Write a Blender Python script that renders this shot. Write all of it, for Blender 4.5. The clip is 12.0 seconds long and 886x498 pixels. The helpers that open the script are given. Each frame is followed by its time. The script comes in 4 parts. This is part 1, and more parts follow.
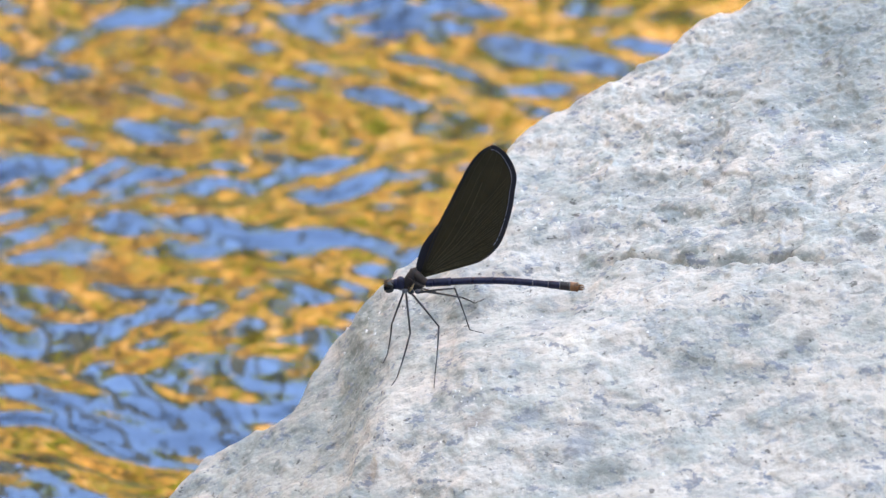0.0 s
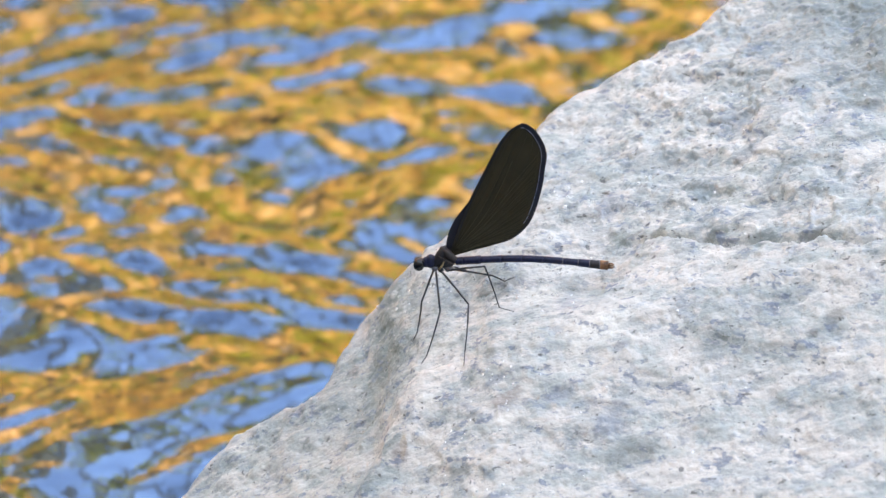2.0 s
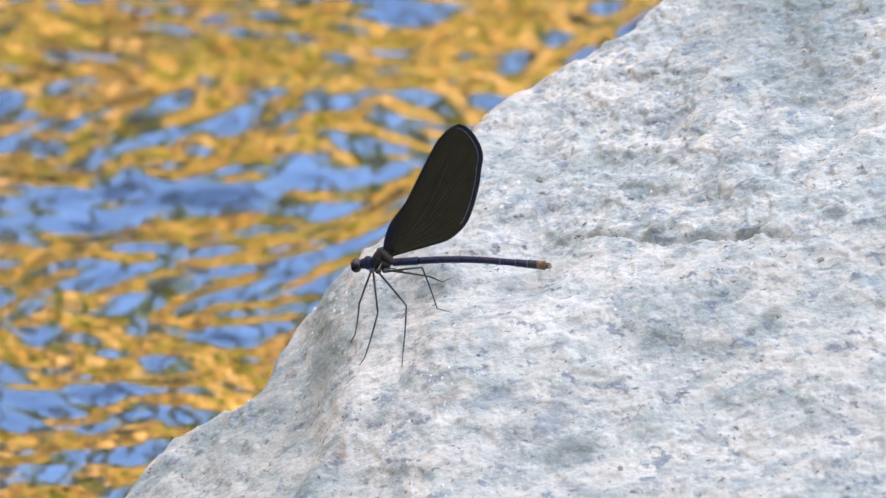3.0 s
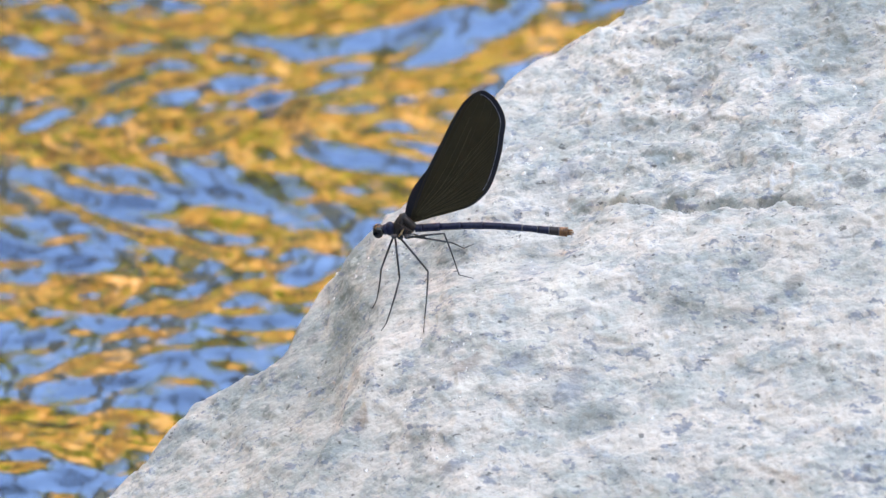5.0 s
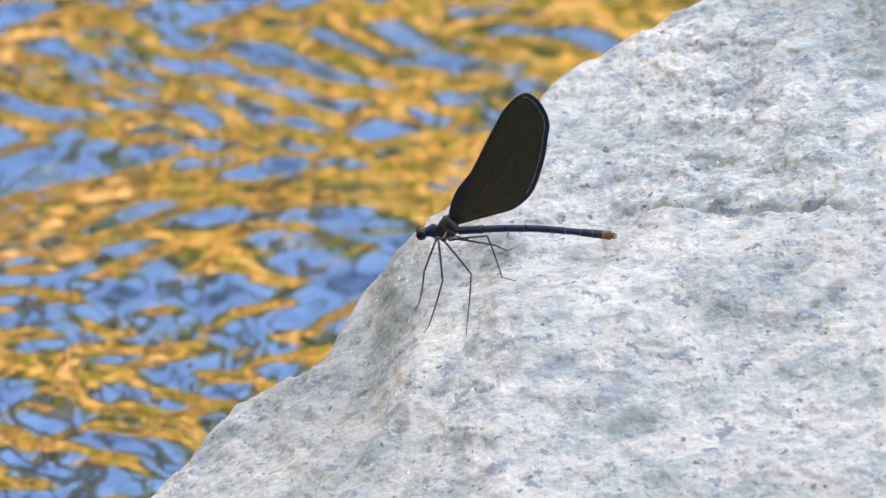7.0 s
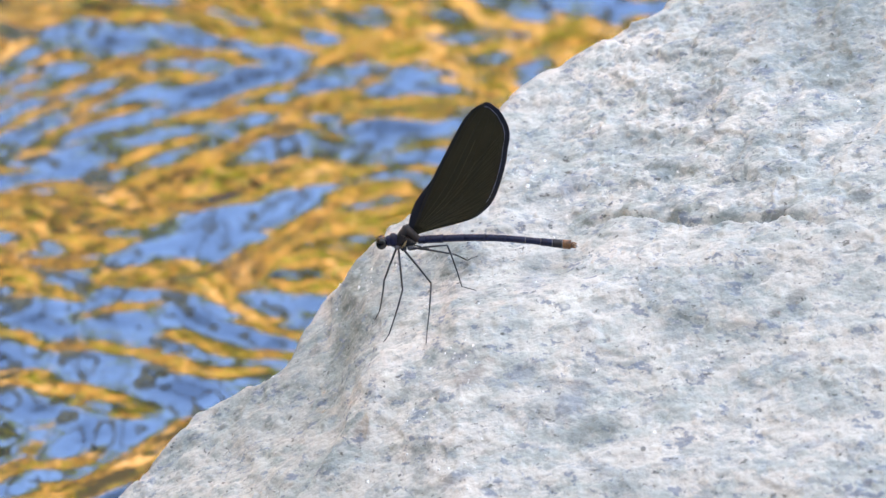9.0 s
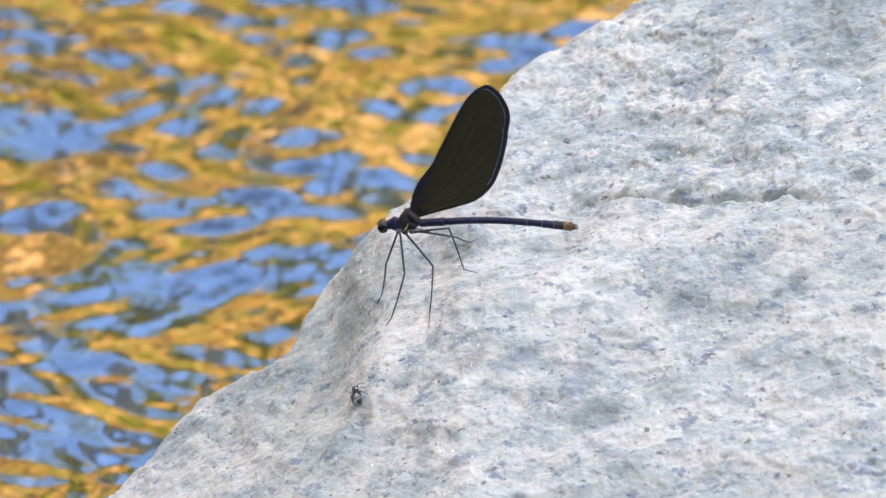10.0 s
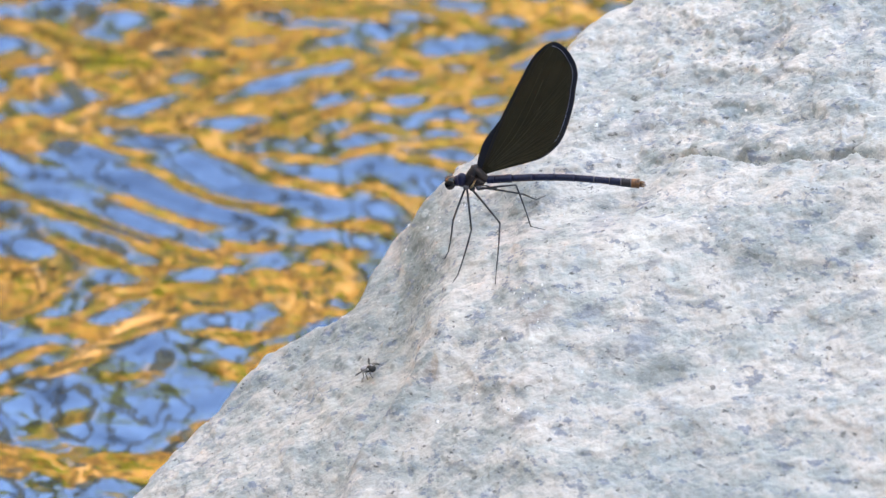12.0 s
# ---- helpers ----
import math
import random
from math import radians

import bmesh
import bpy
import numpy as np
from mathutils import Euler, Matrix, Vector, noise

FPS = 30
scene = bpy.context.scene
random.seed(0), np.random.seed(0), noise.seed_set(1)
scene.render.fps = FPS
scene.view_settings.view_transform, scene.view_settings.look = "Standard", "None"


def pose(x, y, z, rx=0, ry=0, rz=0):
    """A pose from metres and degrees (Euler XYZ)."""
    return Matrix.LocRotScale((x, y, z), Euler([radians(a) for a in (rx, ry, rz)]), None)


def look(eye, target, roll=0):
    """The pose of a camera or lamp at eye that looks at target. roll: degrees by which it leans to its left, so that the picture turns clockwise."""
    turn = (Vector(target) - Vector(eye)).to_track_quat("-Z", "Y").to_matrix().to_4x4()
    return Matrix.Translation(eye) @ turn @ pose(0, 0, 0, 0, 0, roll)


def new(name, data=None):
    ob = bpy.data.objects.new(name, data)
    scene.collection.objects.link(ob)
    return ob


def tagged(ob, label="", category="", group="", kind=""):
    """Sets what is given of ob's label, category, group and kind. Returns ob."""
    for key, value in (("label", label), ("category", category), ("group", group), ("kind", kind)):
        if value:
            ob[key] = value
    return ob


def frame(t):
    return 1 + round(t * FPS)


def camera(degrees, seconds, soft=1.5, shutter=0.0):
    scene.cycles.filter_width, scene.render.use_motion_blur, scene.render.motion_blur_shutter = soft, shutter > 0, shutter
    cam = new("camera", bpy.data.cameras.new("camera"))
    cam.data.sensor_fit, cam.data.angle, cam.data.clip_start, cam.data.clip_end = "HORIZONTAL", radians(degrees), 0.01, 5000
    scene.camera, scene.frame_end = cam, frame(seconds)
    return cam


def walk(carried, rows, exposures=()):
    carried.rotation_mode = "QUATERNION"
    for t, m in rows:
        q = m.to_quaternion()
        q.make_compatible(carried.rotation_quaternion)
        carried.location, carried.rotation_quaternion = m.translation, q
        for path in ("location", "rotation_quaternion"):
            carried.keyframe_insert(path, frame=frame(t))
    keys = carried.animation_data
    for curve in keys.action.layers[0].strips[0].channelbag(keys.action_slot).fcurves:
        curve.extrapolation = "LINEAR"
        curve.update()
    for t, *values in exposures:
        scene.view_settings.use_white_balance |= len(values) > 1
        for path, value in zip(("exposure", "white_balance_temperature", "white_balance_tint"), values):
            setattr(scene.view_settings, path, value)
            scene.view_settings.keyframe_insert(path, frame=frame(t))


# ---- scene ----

# ---------------------------------------------------------------- camera
# A long lens held by hand, 1.78 m from the insect; it turns by fractions of a degree.
DIST, DOWN, LIFT = 1.7805, 20.0, 0.20      # metres to the subject, degrees down, subject over the water
SIN, COS = math.sin(radians(DOWN)), math.cos(radians(DOWN))
EYE = Vector((0.0, -DIST * COS, LIFT + DIST * SIN))
cam = camera(8.0, 12.0)
cam.data.dof.use_dof, cam.data.dof.focus_distance, cam.data.dof.aperture_fstop = True, DIST, 25.0
ROWS = [  # seconds, turn to the left, turn up, lean to the left, in degrees
    (0, 0.0000, 0.0000, 0.00), (0.5, -0.0883, -0.0752, -0.25), (1, 0.0437, -0.1762, 0.10),
    (1.5, 0.2275, -0.2743, -0.09), (2, 0.2712, -0.1986, 0.10), (2.5, -0.0144, -0.1610, -0.47),
    (3, -0.2988, -0.1881, -0.41), (3.5, -0.1735, -0.3735, -0.16), (3.7, -0.0819, -0.5544, -0.18),
    (5.3, -0.1148, -0.4676, -0.07), (5.5, -0.1218, -0.4538, 0.10), (6, 0.0177, -0.4555, 0.18),
    (6.5, 0.1910, -0.4774, 0.13), (6.7, 0.3192, -0.4796, 0.26), (8.3, 0.0611, -0.3656, 0.02),
    (8.5, 0.0666, -0.3508, 0.03), (9, -0.0656, -0.3904, 0.31), (9.5, -0.0240, -0.4855, 0.00),
    (10, -0.0555, -0.5433, -0.29), (10.5, -0.0807, -0.3590, -0.05), (11, -0.2277, -0.1333, -0.07),
    (11.5, 0.2881, -0.8944, 0.17), (12, 0.5527, -0.9348, 0.00),
]
BASE = look(EYE, (0, 0, LIFT))
walk(cam, [(t, BASE @ pose(0, 0, 0, up, left, lean)) for t, left, up, lean in ROWS],
     exposures=((0.0, 3.46, 13700, 17), (12.0, 3.46, 13700, 17)))

# ---------------------------------------------------------------- light
SUN_UP, SUN_SIDE = 33.0, 14.0     # degrees over the horizon, degrees to the right of straight behind the camera
sun_way = Vector((math.sin(radians(SUN_SIDE)) * math.cos(radians(SUN_UP)), -math.cos(radians(SUN_SIDE)) * math.cos(radians(SUN_UP)), math.sin(radians(SUN_UP))))
world = bpy.data.worlds.new("sky")
scene.world = world
world.use_nodes = True
wn, wl = world.node_tree.nodes, world.node_tree.links
sky = wn.new("ShaderNodeTexSky")
sky.sky_type, sky.sun_disc = "NISHITA", False
sky.sun_elevation, sky.sun_rotation = radians(SUN_UP), radians(180 - SUN_SIDE)
sky.air_density, sky.dust_density, sky.ozone_density = 1.0, 0.2, 3.6
wl.new(sky.outputs[0], wn["Background"].inputs[0])
wn["Background"].inputs[1].default_value = 0.15
sun_data = bpy.data.lights.new("sun", "SUN")
sun_data.energy, sun_data.angle, sun_data.color = 4.6, radians(0.55), (1.0, 0.90, 0.76)
sun = new("sun", sun_data)
sun.matrix_basis = look(sun_way * 30, (0, 0, 0))


# ---------------------------------------------------------------- materials
def material(name, colour=(0.5, 0.5, 0.5), rough=0.6, metal=0.0, ior=1.5, spec=0.5):
    m = bpy.data.materials.new(name)
    m.use_nodes = True
    b = m.node_tree.nodes["Principled BSDF"]
    b.inputs["Base Color"].default_value = (*colour, 1)
    b.inputs["Roughness"].default_value = rough
    b.inputs["Metallic"].default_value = metal
    b.inputs["IOR"].default_value = ior
    b.inputs["Specular IOR Level"].default_value = spec
    return m, m.node_tree.nodes, m.node_tree.links, b


def coords(nodes, links, scale=(1, 1, 1), turn=(0, 0, 0)):
    tc = nodes.new("ShaderNodeTexCoord")
    mp = nodes.new("ShaderNodeMapping")
    mp.inputs["Scale"].default_value = scale
    mp.inputs["Rotation"].default_value = [radians(a) for a in turn]
    links.new(tc.outputs["Object"], mp.inputs[0])
    return mp.outputs[0]


def bedding(nodes, links, stretch, turn):
    """Coordinates drawn out along the layers of the stone."""
    tc = nodes.new("ShaderNodeTexCoord")
    mp = nodes.new("ShaderNodeMapping")
    mp.vector_type = "TEXTURE"
    mp.inputs["Scale"].default_value = stretch
    mp.inputs["Rotation"].default_value = [radians(a) for a in turn]
    links.new(tc.outputs["Object"], mp.inputs[0])
    return mp.outputs[0]


def grain(nodes, links, vec, scale, detail=4.0, rough=0.6, twist=0.0):
    n = nodes.new("ShaderNodeTexNoise")
    n.inputs["Scale"].default_value, n.inputs["Detail"].default_value = scale, detail
    n.inputs["Roughness"].default_value, n.inputs["Distortion"].default_value = rough, twist
    links.new(vec, n.inputs["Vector"])
    return n.outputs["Fac"]


def ramp(nodes, links, fac, stops):
    r = nodes.new("ShaderNodeValToRGB")
    while len(r.color_ramp.elements) < len(stops):
        r.color_ramp.elements.new(0.5)
    for e, (p, c) in zip(r.color_ramp.elements, stops):
        e.position, e.color = p, (*c, 1) if len(c) == 3 else c
    links.new(fac, r.inputs[0])
    return r.outputs[0]


def step(nodes, links, fac, lo, hi):
    r = nodes.new("ShaderNodeMapRange")
    r.inputs[1].default_value, r.inputs[2].default_value = lo, hi
    r.interpolation_type = "SMOOTHSTEP"
    links.new(fac, r.inputs[0])
    return r.outputs[0]


def mix(nodes, links, fac, a, b, mode="MIX"):
    m = nodes.new("ShaderNodeMix")
    m.data_type, m.blend_type = "RGBA", mode
    for sock, v in ((m.inputs[0], fac), (m.inputs[6], a), (m.inputs[7], b)):
        if isinstance(v, (int, float)):
            sock.default_value = v
        elif isinstance(v, tuple):
            sock.default_value = (*v, 1)
        else:
            links.new(v, sock)
    return m.outputs[2]


def times(nodes, links, a, b):
    m = nodes.new("ShaderNodeMath")
    m.operation = "MULTIPLY"
    for sock, v in zip(m.inputs, (a, b)):
        if isinstance(v, (int, float)):
            sock.default_value = v
        else:
            links.new(v, sock)
    return m.outputs[0]


def nodes_add(nodes, links, vec, fac, amount):
    """Coordinates pushed about by a noise value, by up to that many metres."""
    s = nodes.new("ShaderNodeMath")
    s.operation = "MULTIPLY_ADD"
    links.new(fac, s.inputs[0])
    s.inputs[1].default_value, s.inputs[2].default_value = 2 * amount, -amount
    a = nodes.new("ShaderNodeVectorMath")
    links.new(vec, a.inputs[0])
    links.new(s.outputs[0], a.inputs[1])
    return a.outputs[0]


def bump(nodes, links, bsdf, height, strength, distance):
    b = nodes.new("ShaderNodeBump")
    b.inputs["Strength"].default_value, b.inputs["Distance"].default_value = strength, distance
    links.new(height, b.inputs["Height"])
    links.new(b.outputs[0], bsdf.inputs["Normal"])


WHITE_CHIP = (0.90, 0.88, 0.84)
GREY_GREEN, BLUE_GREY, DARK, OLIVE, PINKISH, TAN_MARK = (0.27, 0.33, 0.34), (0.31, 0.355, 0.43), (0.13, 0.14, 0.145), (0.27, 0.31, 0.285), (0.45, 0.38, 0.36), (0.62, 0.47, 0.34)


def stone_material():
    m, n, l, b = material("pale_gneiss", rough=0.8)
    v = coords(n, l)
    flat = coords(n, l, (0.8, 0.62, 1.0), (10, -14, 5))
    bed = bedding(n, l, (1.6, 0.95, 0.8), (0, 0, -34))
    c = ramp(n, l, grain(n, l, bed, 62, 6, 0.62), [(0.36, (0.44, 0.49, 0.495)), (0.46, (0.59, 0.625, 0.615)), (0.53, (0.755, 0.715, 0.685)), (0.64, (0.83, 0.78, 0.745))])
    cream = grain(n, l, bed, 120, 5, 0.62)
    c = mix(n, l, times(n, l, step(n, l, cream, 0.50, 0.58), 0.65), c, (0.84, 0.785, 0.75))
    chips = grain(n, l, nodes_add(n, l, bed, grain(n, l, v, 260, 3, 0.6), 0.0014), 100, 6, 0.66)
    c = mix(n, l, times(n, l, step(n, l, chips, 0.53, 0.565), 0.55), c, (0.42, 0.475, 0.49))
    # bare grey-green scars with sharp rims
    scar = grain(n, l, nodes_add(n, l, bed, grain(n, l, v, 300, 3, 0.6), 0.0016), 150, 4, 0.6, 0.4)
    c = mix(n, l, times(n, l, step(n, l, scar, 0.60, 0.622), 0.5), c, (0.29, 0.345, 0.365))
    blue = grain(n, l, bed, 160, 6, 0.70)
    c = mix(n, l, times(n, l, step(n, l, blue, 0.57, 0.60), 0.52), c, (0.33, 0.41, 0.50))
    # quartz streaks along the bedding
    streak = grain(n, l, bedding(n, l, (2.4, 0.8, 0.7), (0, 0, -26)), 330, 4, 0.6)
    c = mix(n, l, times(n, l, step(n, l, streak, 0.52, 0.62), 0.36), c, (0.86, 0.82, 0.79))
    c = mix(n, l, times(n, l, step(n, l, streak, 0.46, 0.36), 0.28), c, (0.38, 0.41, 0.44))
    def flattened(amount):
        """The plan, ragged by up to that many metres."""
        p = n.new("ShaderNodeVectorMath")
        p.operation = "MULTIPLY"
        p.inputs[1].default_value = (1, 1, 0)
        l.new(nodes_add(n, l, v, rag, amount), p.inputs[0])
        return p
    rag = grain(n, l, flat, 260, 6, 0.8)
    plan, close = flattened(0.0062), flattened(0.0016)
    made = [c]

    def stain_shade(x, y, wide, deep, colour, strength):
        """A mark with a ragged rim at a place of the plan: lichen, mica, iron and painted shade."""
        d = n.new("ShaderNodeVectorMath")
        d.operation = "MULTIPLY_ADD"
        l.new((plan if min(wide, deep) > 0.0028 else close).outputs[0], d.inputs[0])
        d.inputs[1].default_value = (1 / wide, 1 / deep, 0)
        d.inputs[2].default_value = (-x / wide, -y / deep, 0)
        r = n.new("ShaderNodeVectorMath")
        r.operation = "LENGTH"
        l.new(d.outputs[0], r.inputs[0])
        made[0] = mix(n, l, times(n, l, step(n, l, r.outputs["Value"], 1.2, 0.5), strength), made[0], colour)
    stain_shade(0.0925, 0.1194, 0.0071, 0.0089, GREY_GREEN, 0.62)
    stain_shade(0.0992, 0.1087, 0.0022, 0.0029, TAN_MARK, 0.52)
    stain_shade(0.0855, 0.1025, 0.0051, 0.0041, DARK, 0.47)
    # next two: broad grey patches that darken the upper right
    stain_shade(0.1141, 0.1020, 0.0238, 0.0254, GREY_GREEN, 0.62)
    stain_shade(0.1185, 0.0629, 0.0143, 0.0445, GREY_GREEN, 0.42)
    stain_shade(0.1197, 0.0527, 0.0041, 0.0070, GREY_GREEN, 0.66)
    stain_shade(0.1089, 0.0782, 0.0067, 0.0048, GREY_GREEN, 0.52)
    stain_shade(0.1096, 0.0506, 0.0044, 0.0041, OLIVE, 0.62)
    stain_shade(0.1040, 0.0618, 0.0022, 0.0032, DARK, 0.52)
    stain_shade(0.0756, 0.0577, 0.0060, 0.0070, BLUE_GREY, 0.52)
    stain_shade(0.0493, 0.0520, 0.0060, 0.0051, GREY_GREEN, 0.57)
    stain_shade(0.0901, 0.0206, 0.0054, 0.0048, GREY_GREEN, 0.57)
    stain_shade(0.1111, 0.0053, 0.0044, 0.0041, GREY_GREEN, 0.62)
    stain_shade(0.0389, 0.0362, 0.0041, 0.0064, BLUE_GREY, 0.62)
    stain_shade(0.0269, 0.0388, 0.0038, 0.0051, GREY_GREEN, 0.57)
    # dark notch at the right, drawn by colour alone
    stain_shade(0.1181, -0.0259, 0.0040, 0.0048, DARK, 0.62)
    stain_shade(0.0623, 0.0138, 0.0044, 0.0032, GREY_GREEN, 0.52)
    # next five: the crack's shade and greenish marks put into the colour
    stain_shade(0.0416, 0.0185, 0.0041, 0.0029, OLIVE, 0.57)
    stain_shade(0.0533, 0.0116, 0.0076, 0.0025, OLIVE, 0.57)
    stain_shade(0.0697, -0.0005, 0.0070, 0.0029, OLIVE, 0.57)
    stain_shade(0.0819, -0.0108, 0.0076, 0.0044, GREY_GREEN, 0.57)
    stain_shade(0.0952, -0.0188, 0.0054, 0.0022, DARK, 0.53)
    stain_shade(0.1142, -0.0449, 0.0038, 0.0008, DARK, 0.62)
    stain_shade(0.0984, -0.0541, 0.0037, 0.0028, DARK, 0.52)
    stain_shade(0.0926, -0.0574, 0.0021, 0.0011, DARK, 0.52)
    stain_shade(0.0380, -0.0635, 0.0054, 0.0059, BLUE_GREY, 0.66)
    stain_shade(0.0424, -0.0755, 0.0095, 0.0059, GREY_GREEN, 0.62)
    stain_shade(0.0661, -0.0499, 0.0064, 0.0055, GREY_GREEN, 0.47)
    stain_shade(0.0274, 0.0020, 0.0044, 0.0051, GREY_GREEN, 0.52)
    stain_shade(0.0975, -0.0746, 0.0044, 0.0015, BLUE_GREY, 0.62)
    stain_shade(0.0238, -0.0494, 0.0044, 0.0028, BLUE_GREY, 0.57)
    stain_shade(0.0799, -0.0663, 0.0071, 0.0028, GREY_GREEN, 0.42)
    stain_shade(0.0990, -0.1057, 0.0079, 0.0019, BLUE_GREY, 0.52)
    # next five: shade of the left-facing band put into the colour
    stain_shade(-0.0240, 0.0406, 0.0041, 0.0146, OLIVE, 0.55)
    stain_shade(-0.0253, 0.0217, 0.0044, 0.0146, GREY_GREEN, 0.55)
    stain_shade(-0.0277, 0.0104, 0.0040, 0.0121, OLIVE, 0.52)
    stain_shade(-0.0314, -0.0058, 0.0048, 0.0127, GREY_GREEN, 0.55)
    stain_shade(-0.0197, 0.0506, 0.0044, 0.0064, GREY_GREEN, 0.62)
    stain_shade(-0.0011, -0.0282, 0.0027, 0.0044, GREY_GREEN, 0.72)
    stain_shade(0.0060, -0.0364, 0.0038, 0.0021, BLUE_GREY, 0.62)
    stain_shade(0.0092, -0.0438, 0.0048, 0.0030, PINKISH, 0.72)
    stain_shade(-0.0193, -0.0412, 0.0010, 0.0038, TAN_MARK, 0.77)
    stain_shade(-0.0202, -0.0431, 0.0025, 0.0038, PINKISH, 0.62)
    # next two: grey patches by the insect's perch
    stain_shade(-0.0056, 0.0206, 0.0087, 0.0083, GREY_GREEN, 0.57)
    stain_shade(0.0080, 0.0117, 0.0079, 0.0057, GREY_GREEN, 0.52)
    stain_shade(-0.0561, 0.0250, 0.0105, 0.0089, GREY_GREEN, 0.47)
    stain_shade(-0.0443, 0.0313, 0.0041, 0.0038, GREY_GREEN, 0.52)
    stain_shade(-0.0441, -0.0050, 0.0024, 0.0035, WHITE_CHIP, 0.88)
    stain_shade(-0.0474, 0.0032, 0.0008, 0.0016, DARK, 0.77)
    stain_shade(-0.0089, -0.0061, 0.0048, 0.0038, WHITE_CHIP, 0.78)
    stain_shade(0.0185, 0.0013, 0.0064, 0.0051, WHITE_CHIP, 0.78)
    stain_shade(0.0355, -0.0283, 0.0095, 0.0064, WHITE_CHIP, 0.78)
    stain_shade(0.0338, -0.0337, 0.0079, 0.0030, WHITE_CHIP, 0.62)
    # next three: broad shade of the left side put into the colour
    stain_shade(-0.0395, 0.0175, 0.0238, 0.0445, GREY_GREEN, 0.40)
    stain_shade(-0.0218, 0.0289, 0.0087, 0.0286, OLIVE, 0.36)
    stain_shade(-0.0135, 0.0141, 0.0095, 0.0222, GREY_GREEN, 0.27)
    # another broad grey patch that darkens the upper right
    stain_shade(0.1050, 0.0850, 0.0320, 0.0460, GREY_GREEN, 0.39)
    # faint grey-green tint over the left side
    stain_shade(-0.0450, 0.0, 0.0300, 0.0600, (0.35, 0.415, 0.40), 0.20)
    # grey flakes above the crack
    stain_shade(0.1045, 0.0657, 0.0056, 0.0046, GREY_GREEN, 0.60)
    stain_shade(0.1010, 0.0388, 0.0038, 0.0077, BLUE_GREY, 0.60)
    stain_shade(0.0912, 0.0356, 0.0036, 0.0036, GREY_GREEN, 0.60)
    stain_shade(0.0781, 0.0359, 0.0040, 0.0045, BLUE_GREY, 0.50)
    stain_shade(0.0671, 0.0262, 0.0035, 0.0034, GREY_GREEN, 0.60)
    stain_shade(0.0940, 0.0015, 0.0060, 0.0052, GREY_GREEN, 0.60)
    stain_shade(0.0542, 0.0279, 0.0056, 0.0065, GREY_GREEN, 0.50)
    stain_shade(0.0640, 0.0450, 0.0052, 0.0050, GREY_GREEN, 0.40)
    stain_shade(0.0859, 0.0957, 0.0060, 0.0061, GREY_GREEN, 0.60)
    stain_shade(0.1110, -0.0386, 0.0048, 0.0027, GREY_GREEN, 0.50)
    # shade and greenish growth along the crack, put into the colour
    stain_shade(0.0453, 0.0174, 0.0036, 0.0011, DARK, 0.5)
    stain_shade(0.0683, 0.0007, 0.0056, 0.0015, DARK, 0.30)
    stain_shade(0.0829, -0.0102, 0.0040, 0.0020, GREY_GREEN, 0.5)
    stain_shade(0.0921, -0.0171, 0.0016, 0.0010, DARK, 0.6)
    stain_shade(0.0973, -0.0202, 0.0026, 0.0010, DARK, 0.6)
    # blue and grey marks on the lower face
    stain_shade(0.0898, -0.0409, 0.0056, 0.0047, GREY_GREEN, 0.50)
    stain_shade(0.0815, -0.0425, 0.0048, 0.0033, GREY_GREEN, 0.40)
    stain_shade(0.0275, -0.0089, 0.0042, 0.0070, BLUE_GREY, 0.45)
    stain_shade(0.0409, -0.0402, 0.0027, 0.0022, BLUE_GREY, 0.55)
    stain_shade(0.0061, -0.0767, 0.0048, 0.0024, BLUE_GREY, 0.65)
    stain_shade(0.0889, -0.0833, 0.0024, 0.0009, BLUE_GREY, 0.65)
    stain_shade(0.0829, -0.1040, 0.0013, 0.0006, DARK, 0.80)
    stain_shade(0.0901, -0.1177, 0.0008, 0.0010, DARK, 0.80)
    stain_shade(0.0623, -0.0605, 0.0044, 0.0055, WHITE_CHIP, 0.55)
    stain_shade(0.0314, -0.0415, 0.0067, 0.0033, WHITE_CHIP, 0.60)
    stain_shade(0.0094, -0.0512, 0.0048, 0.0027, WHITE_CHIP, 0.60)
    stain_shade(-0.0134, -0.0314, 0.0040, 0.0042, WHITE_CHIP, 0.60)
    stain_shade(-0.0478, -0.0165, 0.0048, 0.0041, WHITE_CHIP, 0.45)
    # next two: dark of the groove under the step, painted as shade
    stain_shade(-0.0232, -0.0382, 0.0040, 0.0029, GREY_GREEN, 0.75)
    stain_shade(-0.0300, -0.0454, 0.0022, 0.0055, GREY_GREEN, 0.75)
    stain_shade(-0.0040, -0.0620, 0.0035, 0.0088, GREY_GREEN, 0.55)
    stain_shade(-0.0414, -0.0012, 0.0006, 0.0012, DARK, 0.85)
    stain_shade(-0.0607, 0.0165, 0.0021, 0.0016, DARK, 0.55)
    # dark rim where the crest turns away, shade put into the colour
    stain_shade(-0.0345, 0.0257, 0.0021, 0.0058, DARK, 0.45)
    c = made[0]
    # thin grey flakes left standing, mostly above the crack
    far = n.new("ShaderNodeVectorMath")
    far.operation = "DISTANCE"
    l.new(plan.outputs[0], far.inputs[0])
    far.inputs[1].default_value = (0.092, 0.062, 0)
    flake = times(n, l, step(n, l, grain(n, l, nodes_add(n, l, flat, grain(n, l, v, 330, 3, 0.6), 0.0012), 150, 5, 0.64), 0.525, 0.55), step(n, l, far.outputs["Value"], 0.085, 0.055))
    c = mix(n, l, times(n, l, flake, 0.52), c, (0.29, 0.355, 0.385))
    # clusters of blue-black mica
    mica = grain(n, l, bed, 280, 5, 0.66)
    nest = step(n, l, grain(n, l, v, 75, 4, 0.6), 0.44, 0.56)
